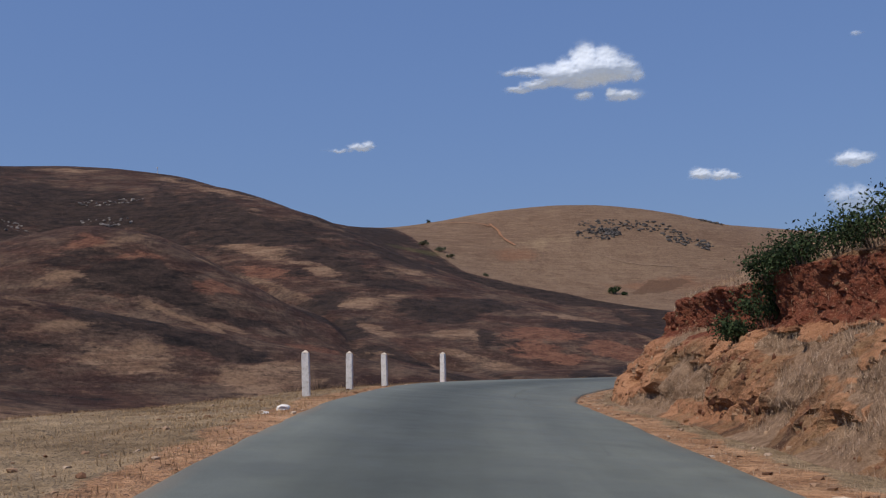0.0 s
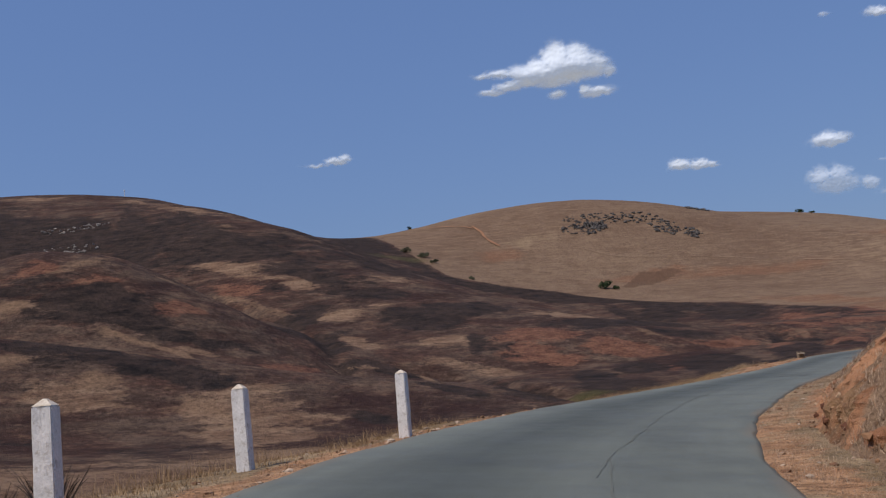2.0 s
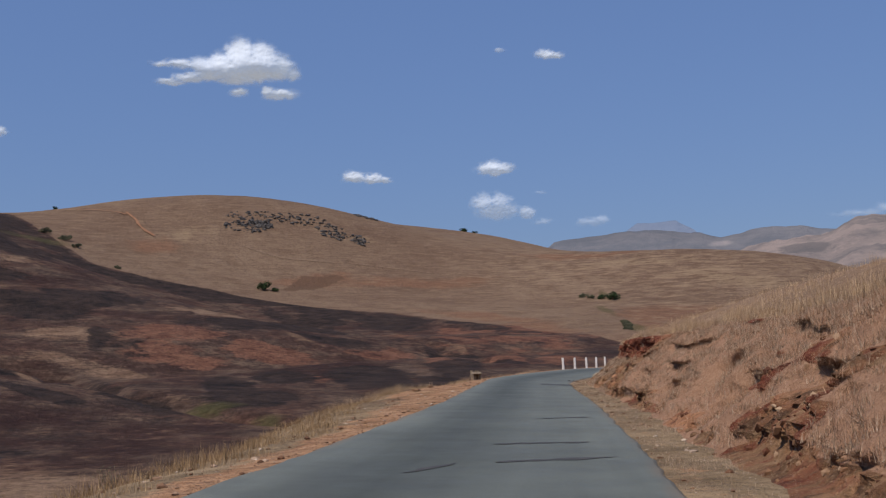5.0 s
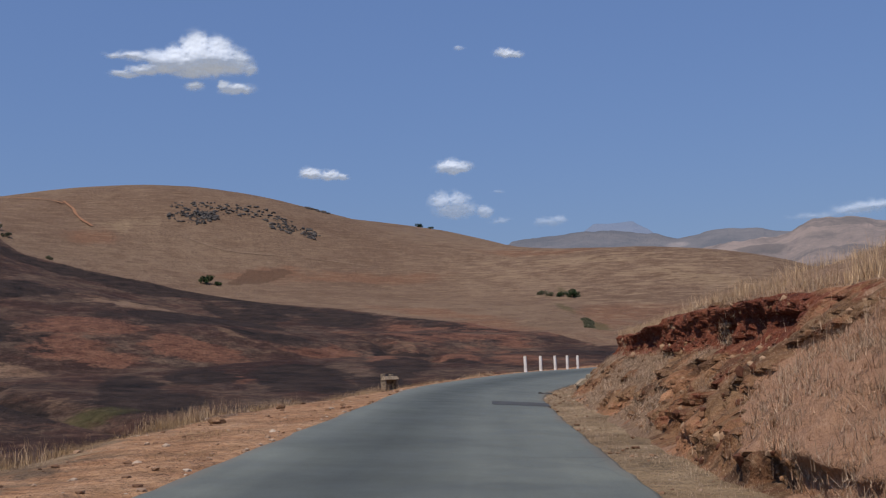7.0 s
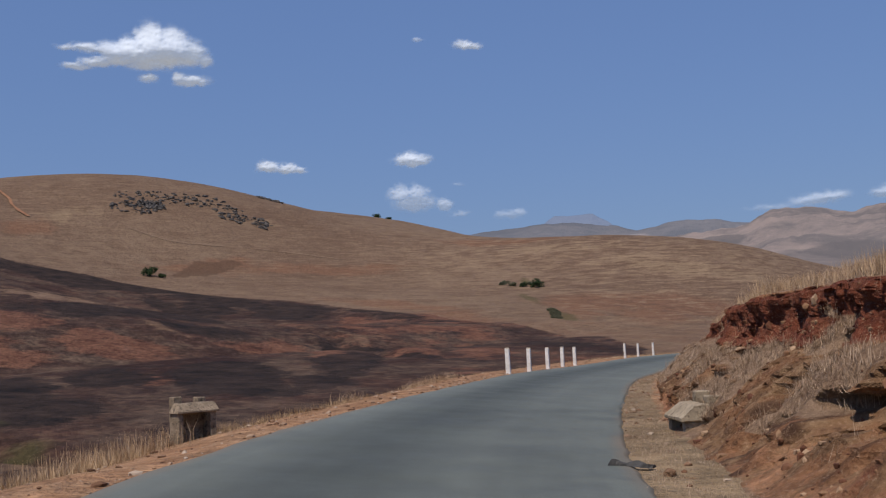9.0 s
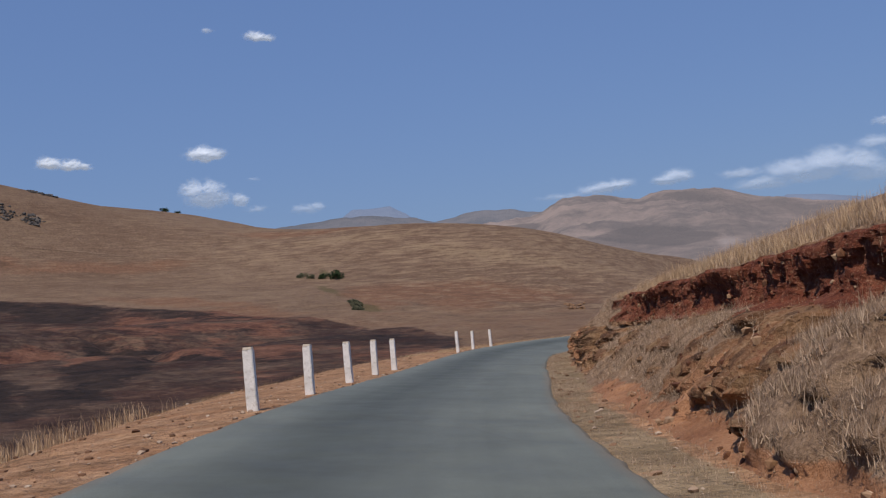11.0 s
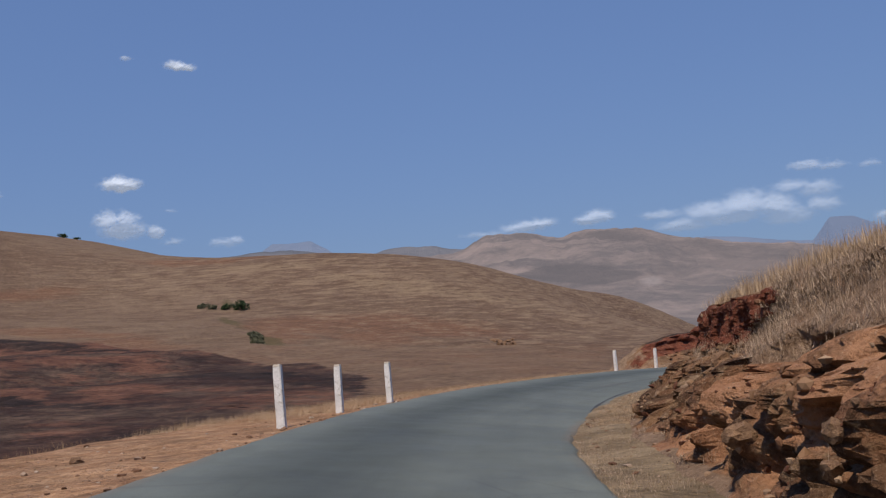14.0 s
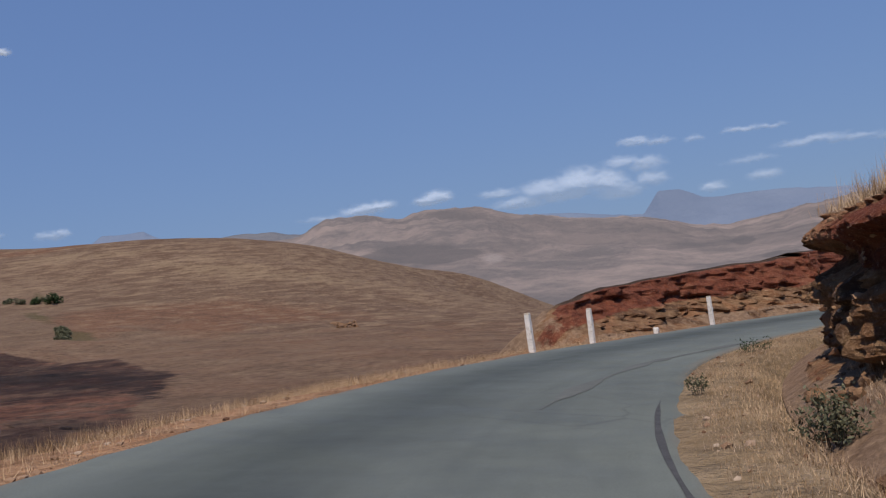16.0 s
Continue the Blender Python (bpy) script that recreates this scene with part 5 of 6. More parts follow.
def blades(name, roots, tall, wide, per, lean, mat, label, category="grass", bent=True, spread=0.10):
    """Tufts of thin blades at the roots (n, 3), as one mesh."""
    n = len(roots)
    k = n * per
    root = np.repeat(roots, per, 0) + np.concatenate([RNG.normal(0, spread, (k, 2)), np.full((k, 1), -0.03)], 1)
    h = np.repeat(tall if np.ndim(tall) else np.full(n, tall), per) * RNG.uniform(0.45, 1.15, k)
    az, tilt = RNG.uniform(0, 2 * math.pi, k), np.abs(RNG.normal(0, lean, k)) + 0.05
    out = np.stack([np.cos(az), np.sin(az), 0 * az], 1)
    face = az + math.pi / 2 + RNG.normal(0, 0.5, k)
    side = np.stack([np.cos(face), np.sin(face), 0 * az], 1) * (wide * RNG.uniform(0.6, 1.3, k))[:, None]
    tip = root + out * (h * np.sin(tilt))[:, None] + np.array([0, 0, 1]) * (h * np.cos(tilt))[:, None]
    if bent:
        midp = root + (tip - root) * 0.55 - out * (h * 0.10 * (1 + tilt))[:, None]
        v = np.stack([root - side, root + side, midp + side * 0.75, midp - side * 0.75, tip], 1).reshape(-1, 3)
        b = np.arange(k)[:, None] * 5
        f = np.concatenate([b + [0, 1, 2], b + [0, 2, 3], b + [3, 2, 4]])
    else:
        v = np.stack([root - side, root + side, tip], 1).reshape(-1, 3)
        f = np.arange(k)[:, None] * 3 + [0, 1, 2]
    ob = mesh_from(name, v, f, mat, shade=False)
    return tagged(ob, label, category, kind="stuff")


def bank_points(count, keep):
    """Random places on the bank where keep(s, v, grassy) is likely."""
    g = BANK_GRID
    rows, cols = g["x"].shape
    line = g["s"][:, 0]
    i, j = np.clip(np.searchsorted(line, RNG.uniform(line[0], line[-1], count)) - 1, 0, rows - 2), RNG.integers(0, cols - 1, count)
    u, w = RNG.uniform(0, 1, count), RNG.uniform(0, 1, count)
    ok = RNG.uniform(0, 1, count) < keep(g["s"][i, j], g["v"][i, j], g["grassy"][i, j])
    i, j, u, w = i[ok], j[ok], u[ok], w[ok]
    P = np.stack([g["x"], g["y"], g["z"]], -1)
    return (P[i, j] * ((1 - u) * (1 - w))[:, None] + P[i + 1, j] * (u * (1 - w))[:, None] + P[i, j + 1] * ((1 - u) * w)[:, None] + P[i + 1, j + 1] * (u * w)[:, None]), g["s"][i, j], g["v"][i, j]


def road_points(count, s0, s1, d0, d1, side, power=1.0):
    """Random places d metres outside the road's edge, on the ground."""
    s, d = RNG.uniform(s0, s1, count), d0 + (d1 - d0) * RNG.uniform(0, 1, count) ** power
    lat = side * (half_width(s) + d)
    x, y, _ = at_road(s, lat)
    return np.stack([x, y, ground_level(x, y, s, lat)], 1), s, d


def clump(s, d, seed, scale=1.6, cut=0.0):
    return smooth(cut - 0.15, cut + 0.25, fbm(s / scale, d / (scale * 0.5), 3, seed))


# crest of the cutting
p, s_, v_ = bank_points(60000, lambda s, v, g: np.where(v > 9.7, np.interp(v, [9.6, 10.0, 11.5, 13, 15], [0.7, 1, 1, 0.8, 0.5]), 0) * np.interp(s, [-20, 5, 14, 30, 40, 54, 200], [0.5, 0.5, 0.2, 0.2, 0.6, 1, 1]))
tall_ = 0.36 * np.interp(s_, [0, 50, 60, 160, 200], [0.8, 0.9, 1.15, 1.0, 1.3]) * (0.75 + 0.45 * vnoise(s_ / 1.3, v_, 91))
blades("crest_grass", p, tall_, 0.0042, 14, 0.36, CREST, "golden dry grass standing along the top of the cutting", spread=0.13, bent=False)
# tussocks on the face of the cutting
p, s_, v_ = bank_points(70000, lambda s, v, g: np.where((v > 1.0) & (v < 10.4), np.clip(g * 1.5 - 0.35, 0, 1), 0) * np.interp(s, [0, 15, 30, 190, 215, 246], [1, 1, 1, 1, 0.4, 0.2]) * (1 - 0.35 * smooth(54, 60, s) * smooth(94, 88, s)))
blades("bank_grass", p, 0.11 + 0.17 * RNG.uniform(0, 1, len(p)) ** 2, 0.0036, 22, 0.85, DULL, "withered grass tussocks on the face of the cutting", spread=0.055, bent=False)
p, s_, v_ = bank_points(26000, lambda s, v, g: np.where((v > 1.0) & (v < 11), np.clip(g * 1.5 - 0.35, 0, 1) * (0.8 * smooth(50, 56, s) * smooth(104, 90, s) + 0.25 * smooth(20, 0, s) + 0.10), 0))
blades("bank_russet_grass", p, 0.10 + 0.12 * RNG.uniform(0, 1, len(p)), 0.0032, 24, 0.85, RUSSET, "russet dry grass hanging over the earth bank", spread=0.07, bent=False)
p, s_, v_ = bank_points(9000, lambda s, v, g: np.where((v > 1.0) & (v < 10.4), 0.16, 0))
blades("bank_stalks", p, 0.34, 0.0022, 3, 0.75, DULL, "single bleached stalks and roots on the cutting", spread=0.05, bent=False)
# strip between road and cutting
p, s_, d_ = road_points(42000, -20, 232, 0.02, 1.9, -1, 1.3)
keep_ = RNG.uniform(0, 1, len(p)) < (0.25 + 0.9 * clump(s_, d_, 92)) * np.interp(s_, [-20, 18, 30, 44, 52, 232], [0.5, 0.55, 0.8, 1, 1, 1]) * np.interp(d_, [0, 0.3, 2], [0.5, 1, 1])
keep_ &= d_ > right_extra(s_)
keep_ |= (d_ > 1.1) & (s_ < 50) & (RNG.uniform(0, 1, len(p)) < 0.25)
blades("inner_verge_grass", p[keep_], 0.10, 0.0030, 11, 0.95, DULL, "short withered grass between road and cutting", spread=0.08, bent=False)
p, s_, d_ = road_points(12000, 188, 236, 0.15, 3.2, -1)
x_, y_, _ = at_road(s_, -(half_width(s_) + right_extra(s_) + d_))
p = np.stack([x_, y_, ground_level(x_, y_)], 1)
blades("bend_grass", p, 0.12, 0.0030, 9, 0.85, CREST, "pale dry grass on the inside of the bend", spread=0.10, bent=False)
# outer verge
p, s_, d_ = road_points(60000, -14, 42, 0.1, 17, 1)
keep_ = RNG.uniform(0, 1, len(p)) < np.where(d_ < verge_width(s_) + 3, 0.30 + 0.7 * clump(s_, d_, 93, 3.0), 0.15)
blades("meadow_grass", p[keep_], 0.10, 0.006, 5, 0.8, STRAW, "short yellow dry grass beside the road", bent=False, spread=0.12)
p, s_, d_ = road_points(36000, 30, 236, 0.05, 7.0, 1, 0.9)
edge_ = np.exp(-((d_ - verge_width(s_) + 0.4) / 0.7) ** 2)
keep_ = RNG.uniform(0, 1, len(p)) < np.clip(edge_ * np.interp(s_, [30, 100, 125, 150, 188, 198, 236], [0.8, 0.7, 0.35, 0.16, 0.16, 0.9, 0.9]) + 0.5 * clump(s_, d_, 94, 2.0, 0.12) * np.interp(s_, [30, 100, 110, 150, 188, 198, 236], [0.9, 0.7, 0.22, 0.10, 0.10, 0.7, 0.7]) * (d_ < verge_width(s_) + 1), 0, 1)
p, s_, d_ = p[keep_], s_[keep_], d_[keep_]
tall_ = np.where(d_ > verge_width(s_) - 0.8, np.interp(s_, [100, 130, 185, 198], [0.20, 0.13, 0.13, 0.24]), np.interp(s_, [190, 200], [0.08, 0.14])) * (0.45 + 1.2 * clump(s_, d_, 95, 2.2))
blades("outer_verge_grass", p, tall_, 0.0032, 14, 0.6, STRAW, "dry grass along the outer edge of the road", spread=0.13, bent=False)
p, s_, d_ = road_points(2600, 92, 152, 1.6, 6.0, 1)
keep_ = (np.abs(d_ - verge_width(s_) - 0.2) < 0.9) & (clump(s_, d_, 99, 3.5, 0.10) > 0.5)
blades("tall_verge_grass", p[keep_], 0.42, 0.0045, 12, 0.35, CREST, "tall pale dry grass where the shoulder falls away", spread=0.16)
p, s_, d_ = road_points(420, 113.2, 117.6, 1.9, 3.6, 1)
blades("tall_verge_grass", p, 0.40, 0.0045, 9, 0.45, CREST, "tall pale dry grass beside the drain", spread=0.14, bent=False)
p, s_, d_ = road_points(9000, 189, 228, 0.5, 7.5, 1)
keep_ = RNG.uniform(0, 1, len(p)) < (0.25 + 0.75 * clump(s_, d_, 98, 2.5)) * np.interp(d_, [0.5, 2.0, 7.5], [0.25, 1, 1])
blades("bend_verge_grass", p[keep_], 0.24, 0.0032, 14, 0.65, CREST, "pale dry grass on the outer verge of the bend", spread=0.15, bent=False)
p, s_, d_ = road_points(26000, 36, 230, 1.5, 14, 1, 1.4)
p = p[d_ > verge_width(s_) + 0.3]
blades("slope_grass", p, 0.22, 0.007, 5, 0.6, STRAW, "dull dry grass on the slope below the road", spread=0.15, bent=False)


def shrub(name, base, size, tall, stems, leaves, leaf, mat, label, category, seed, spread=0.5, parent=None):
    """A shrub: an Empty with woody stems and a crown of single leaves."""
    rng = np.random.default_rng(seed)
    thing = new(name)
    thing.location = base
    V, F, tips = [], [], []
    for k in range(stems):
        az, out = rng.uniform(0, 6.28), size * spread * math.sqrt(rng.uniform(0.02, 1))
        end = np.array([math.cos(az) * out, math.sin(az) * out, tall * rng.uniform(0.55, 1.0)])
        start = np.array([math.cos(az) * out * 0.25, math.sin(az) * out * 0.25, -0.08])
        pts = [start + (end - start) * t + np.array([0, 0, 0.12 * tall * math.sin(3.1 * t)]) + rng.normal(0, 0.02 * size, 3) * t for t in (0, 0.35, 0.7, 1.0)]
        for i, q in enumerate(pts):
            r = 0.012 * max(size, 0.6) * (1 - 0.75 * i / 3)
            for a in (0, 2.1, 4.2):
                V.append(q + np.array([math.cos(a) * r, math.sin(a) * r, 0]))
        o = len(V) - 12
        for i in range(3):
            for a in range(3):
                c = (a + 1) % 3
                F.append((o + 3 * i + a, o + 3 * i + c, o + 3 * i + 3 + c, o + 3 * i + 3 + a))
        tips += [pts[1] * 0.4 + pts[2] * 0.6, pts[2], pts[3], pts[2] * 0.5 + pts[3] * 0.5]
    wood = mesh_from("branchwork", V, F, TWIG, shade=False)
    wood.parent = thing
    if leaves:
        tips = np.array(tips)
        c = tips[rng.integers(0, len(tips), leaves)] + rng.normal(0, 0.11 * size, (leaves, 3))
        c[:, 2] = np.maximum(c[:, 2], 0.02)
        a, b = rng.normal(0, 1, (leaves, 3)), rng.normal(0, 1, (leaves, 3))
        a /= np.linalg.norm(a, axis=1)[:, None]
        b -= a * (a * b).sum(1)[:, None]
        b /= np.linalg.norm(b, axis=1)[:, None]
        L = leaf * rng.uniform(0.6, 1.3, leaves)[:, None]
        v = np.stack([c - a * L, c + b * L * 0.42, c + a * L, c - b * L * 0.42], 1).reshape(-1, 3)
        crown = mesh_from("crown", v, np.arange(leaves * 4).reshape(-1, 4), mat, shade=False)
        crown.parent = thing
    return tagged(thing, label, category)


def on_bank(s, v):
    g = BANK_GRID
    i, j = np.abs(g["s"][:, 0] - s).argmin(), np.abs(g["v"][0] - v).argmin()
    return Vector((g["x"][i, j], g["y"][i, j], g["z"][i, j]))


GREEN_SHRUBS = [(5, 11.8, 1.3, 1.3), (7, 11.6, 1.3, 1.2), (8.6, 11.2, 1.2, 1.2), (10, 11.0, 1.2, 1.1), (11.3, 10.9, 1.2, 1.0), (12.5, 10.6, 1.1, 1.0), (13.6, 10.4, 1.1, 0.9), (14.8, 10.2, 1.0, 0.85), (15.8, 9.8, 1.0, 0.8), (16.4, 8.6, 0.9, 0.75), (16.8, 7.4, 0.9, 0.7), (17.3, 6.2, 0.85, 0.65), (17.8, 5.0, 0.8, 0.6), (17.0, 10.3, 0.9, 0.6), (12.2, 11.6, 1.1, 1.0), (9.2, 12.0, 1.2, 1.1)]
for k, (s0, v0, size0, tall0) in enumerate(GREEN_SHRUBS):
    shrub("green_shrub", on_bank(s0 + 2.4, v0 - 0.3), size0, 0.62 * tall0, 20, 1800, 0.036, LEAF, "dense dark green leafy shrub growing on the red bank", "shrub", 300 + k, 0.62)


def on_ground(s, lat):
    x, y, _ = at_road(s, lat)
    return Vector((float(x), float(y), ground_at(float(x), float(y))))


shrub("leafy_shrub", on_ground(201.8, -4.05), 0.6, 0.66, 16, 900, 0.030, SAGE, "sparse grey-green shrub in dry grass by the bend", "shrub", 401, 0.55)
shrub("leafy_shrub", on_ground(206.8, -2.95), 0.3, 0.30, 8, 260, 0.022, SAGE, "small green weed at the road edge", "shrub", 402, 0.6)
shrub("leafy_shrub", on_ground(215.5, -3.1), 0.5, 0.28, 8, 300, 0.026, LEAF, "low dark green weed at the road edge", "shrub", 403, 0.8)
for k, (dx, dy, sz) in enumerate([(0, 0, 0.9), (0.9, -0.2, 0.8), (-0.9, 0.4, 0.9), (1.7, -0.5, 0.7), (0.4, 0.9, 0.8), (-1.8, 0.6, 0.9)]):
    x0, y0 = -5.6 + dx, 32.8 + dy
    shrub("bare_shrub", (x0, y0, ground_at(x0, y0)), sz, 0.52, 46, 0, 0.03, TWIG, "leafless grey-brown shrub on the slope below the bollards", "shrub", 410 + k, 0.75)
for k, (x0, y0, sz) in enumerate([(12.4, 118.5, 2.4), (14.6, 121.0, 2.0), (10.4, 121.4, 2.0)]):
    shrub("thin_shrub", (x0, y0, ground_at(x0, y0) - 0.1), sz, 2.9, 18, 380, 0.06, SAGE, "thin half-bare shrub on the burnt slope", "shrub", 430 + k, 0.4)
def hill_bush(base, wide, tall, count, mat, seed):
    """A rounded bush far off: a short trunk and a crown of many leaf clumps in uneven lobes."""
    rng = np.random.default_rng(seed)
    thing = new("hill_bush")
    thing.location = base
    lobes = [(rng.normal(0, 0.24 * wide), rng.normal(0, 0.24 * wide), tall * rng.uniform(0.3, 0.72), wide * rng.uniform(0.2, 0.36)) for _ in range(7)]
    L = np.array(lobes)[rng.integers(0, 7, count)]
    u = rng.normal(0, 1, (count, 3))
    u /= np.linalg.norm(u, axis=1)[:, None]
    cen = L[:, :3] + u * (L[:, 3] * rng.uniform(0.5, 1.05, count))[:, None] * np.array([1, 1, 0.8])
    cen[:, 2] = np.maximum(cen[:, 2], 0.1)
    p, q = rng.normal(0, 1, (count, 3)), rng.normal(0, 1, (count, 3))
    size = wide * 0.055 * rng.uniform(0.6, 1.4, count)[:, None]
    p, q = p / np.linalg.norm(p, axis=1)[:, None] * size, q / np.linalg.norm(q, axis=1)[:, None] * size
    v = np.stack([cen - p, cen + q, cen + p, cen - q], 1).reshape(-1, 3)
    crown = mesh_from("crown", v, np.arange(count * 4).reshape(-1, 4), mat, shade=False)
    crown.parent = thing
    bm = bmesh.new()
    bmesh.ops.create_cone(bm, cap_ends=True, segments=7, radius1=0.07 * wide, radius2=0.03 * wide, depth=tall * 0.6)
    bmesh.ops.translate(bm, verts=bm.verts, vec=(0, 0, tall * 0.22))
    part("trunk", bm, TWIG, thing)
    return tagged(thing, "", "bush", group="bushes on the far hills")


for k, (x0, y0, sz, tl, mat_, lab_) in enumerate([
        (95.7, 600, 6.0, 4.6, LEAF, "round dark green bush alone on the grassy hill"), (101.5, 597, 3.2, 2.4, LEAF, "small dark bush on the grassy hill"),
        (268, 545, 5.8, 4.2, LEAF, "dark green bush in a hillside gully"), (264.5, 551, 4.2, 2.6, LEAF, "dark green bush in a hillside gully"), (262, 557, 4.0, 1.9, SAGE, "grey-green bush in a hillside gully"), (270, 556, 3.6, 2.0, SAGE, "grey-green bush in a hillside gully"),
        (206, 416, 3.2, 1.6, SAGE, "grey-green bush below the grassy hill"), (203, 411, 2.6, 1.4, SAGE, "grey-green bush below the grassy hill"), (209, 422, 3.0, 1.4, SAGE, "grey-green bush below the grassy hill"), (212, 428, 3.2, 1.3, SAGE, "grey-green bush below the grassy hill"), (200, 404, 3.0, 1.2, SAGE, "grey-green bush below the grassy hill"), (215, 436, 2.6, 1.1, SAGE, "grey-green bush below the grassy hill"), (259.5, 563, 3.4, 1.6, SAGE, "grey-green bush in a hillside gully"), (262, 566, 4.0, 1.8, SAGE, "grey-green bush in a hillside gully"),
        (-11, 812, 3.4, 5.0, LEAF, "lone small tree on the skyline saddle"), (318, 905, 5, 3, LEAF, "low dark bush on the skyline"), (326, 900, 3.5, 2.4, LEAF, "low dark bush on the skyline"),
        (24, 604, 3, 2, SAGE, "low bush at the edge of the burn"), (-2, 655, 5, 3, SAGE, "low bush at the edge of the burn"), (-12, 668, 5, 3, SAGE, "low bush at the edge of the burn"), (4, 640, 4, 2.4, SAGE, "low bush at the edge of the burn")]):
    tagged(hill_bush((x0, y0, ground_at(x0, y0) - 0.2), sz, tl, 900, mat_, 440 + k), lab_)


def verge_gravel(count, seed):
    """Pebbles and clods strewn over the bare shoulders, as one mesh."""
    rng = np.random.default_rng(seed)
    bm = bmesh.new()
    bmesh.ops.create_icosphere(bm, subdivisions=1, radius=1.0)
    sv, sf = np.array([v.co for v in bm.verts]), np.array([[v.index for v in f.verts] for f in bm.faces])
    bm.free()
    s, side = rng.uniform(-4, 226, count), np.where(rng.uniform(0, 1, count) < 0.75, 1, -1)
    d = np.where(side > 0, 0.05 + (verge_width(s).clip(1, 7) + 0.3) * rng.uniform(0, 1, count) ** 1.5, 0.04 + 0.9 * rng.uniform(0, 1, count) ** 1.5)
    lat = side * (half_width(s) + d + np.where(side < 0, right_extra(s), 0))
    x, y, _ = at_road(s, lat)
    size = 0.010 + 0.050 * rng.uniform(0, 1, count) ** 4
    cen = np.stack([x, y, ground_level(x, y, s, lat) + 0.2 * size], 1)
    V = sv[None] * (size[:, None, None] * rng.uniform(0.6, 1.3, (count, len(sv), 1))) * np.array([1.2, 1.0, 0.6]) + cen[:, None]
    F = sf[None] + (np.arange(count) * len(sv))[:, None, None]
    ob = mesh_from("verge_gravel", V.reshape(-1, 3), F.reshape(-1, 3), GRAVEL, shade=False)
    return tagged(ob, "brown and pale pebbles strewn on the road shoulders", "gravel", kind="stuff")


GRAVEL = blade_material("shoulder_pebbles", (0.16, 0.085, 0.050), (0.30, 0.200, 0.130), (0.50, 0.420, 0.330))
verge_gravel(5000, 52)


# stones: a few shapes, shared
def stone_mesh(name, seed, mat, flat=0.7):
    bm = bmesh.new()
    bmesh.ops.create_icosphere(bm, subdivisions=2, radius=0.5)
    for v in bm.verts:
        q = v.co.normalized()
        c = 0.34 + 0.12 * noise.noise(q * 1.6 + Vector((seed, 3, 1))) + 0.10 * round(3 * noise.noise(q * 2.3 + Vector((seed, 0, 7)))) / 3
        v.co = Vector((q.x, q.y * 0.85, q.z * flat)) * c * 1.25
    me = bpy.data.meshes.new(name)
    bm.to_mesh(me)
    bm.free()
    me.materials.append(mat)
    return me


BANK_STONES = [stone_mesh("stone", k, STONE, 0.6 + 0.08 * k) for k in range(6)]
BANK_OB = bpy.data.objects["cut_bank"]
spots = []
for s0, s1, v0, v1, n0, big in ((160, 197, 1.0, 5.0, 110, 0.34), (96, 118, 0.8, 5.0, 45, 0.22), (196.5, 203, 0.3, 2.6, 40, 0.42), (203, 206.5, 0.4, 2.4, 26, 0.40), (-4, 40, 0.8, 5, 22, 0.16), (46, 90, 0.8, 3, 24, 0.14), (118, 160, 0.8, 4, 26, 0.18)):
    for _ in range(n0):
        spots.append((RNG.uniform(s0, s1), RNG.uniform(v0, v1), big * RNG.uniform(0.3, 1.0) ** 1.4))
for k, (s0, v0, size0) in enumerate(spots):
    ob = new("stone", BANK_STONES[k % 6])
    ob.matrix_basis = Matrix.Translation(on_bank(s0, v0)) @ pose(0, 0, 0, *RNG.uniform(-25, 25, 2), RNG.uniform(0, 360)) @ Matrix.Diagonal((size0 * 1.3, size0, size0, 1))
    ob.parent = BANK_OB



def rubble(count, seed):
    """Angular crumbs of rock and earth lying on the bare parts and along the toe of the cutting, as one mesh."""
    rng = np.random.default_rng(seed)
    bm = bmesh.new()
    bmesh.ops.create_icosphere(bm, subdivisions=1, radius=1.0)
    sv, sf = np.array([v.co for v in bm.verts]), np.array([[v.index for v in f.verts] for f in bm.faces])
    bm.free()
    g = BANK_GRID
    rows, cols = g["x"].shape
    line = g["s"][:, 0]
    i, j = np.searchsorted(line, rng.uniform(-2, 212, count * 6)), rng.integers(3, 60, count * 6)
    w = np.where(g["v"][i, j] < 1.4, 0.6, g["scar"][i, j]) * np.interp(g["v"][i, j], [1, 2, 5, 8], [1, 0.8, 0.5, 0.15])
    keep = np.flatnonzero(rng.uniform(0, 1, len(i)) < w)[:count]
    i, j = i[keep], j[keep]
    size = 0.014 + 0.060 * rng.uniform(0, 1, len(i)) ** 3.5
    cen = np.stack([g["x"][i, j], g["y"][i, j], g["z"][i, j]], 1)
    V = sv[None] * (size[:, None, None] * rng.uniform(0.55, 1.3, (len(i), len(sv), 1))) * rng.uniform(0.6, 1.3, (len(i), 1, 3)) + cen[:, None]
    F = sf[None] + (np.arange(len(i)) * len(sv))[:, None, None]
    ob = mesh_from("rubble", V.reshape(-1, 3), F.reshape(-1, 3), RUBBLE, shade=False)
    ob.parent = BANK_OB
    return tagged(ob, "loose angular crumbs of brown rock and red earth", kind="stuff")


RUBBLE = blade_material("rock_crumbs", (0.13, 0.055, 0.032), (0.25, 0.145, 0.080), (0.40, 0.285, 0.185))
rubble(7000, 51)

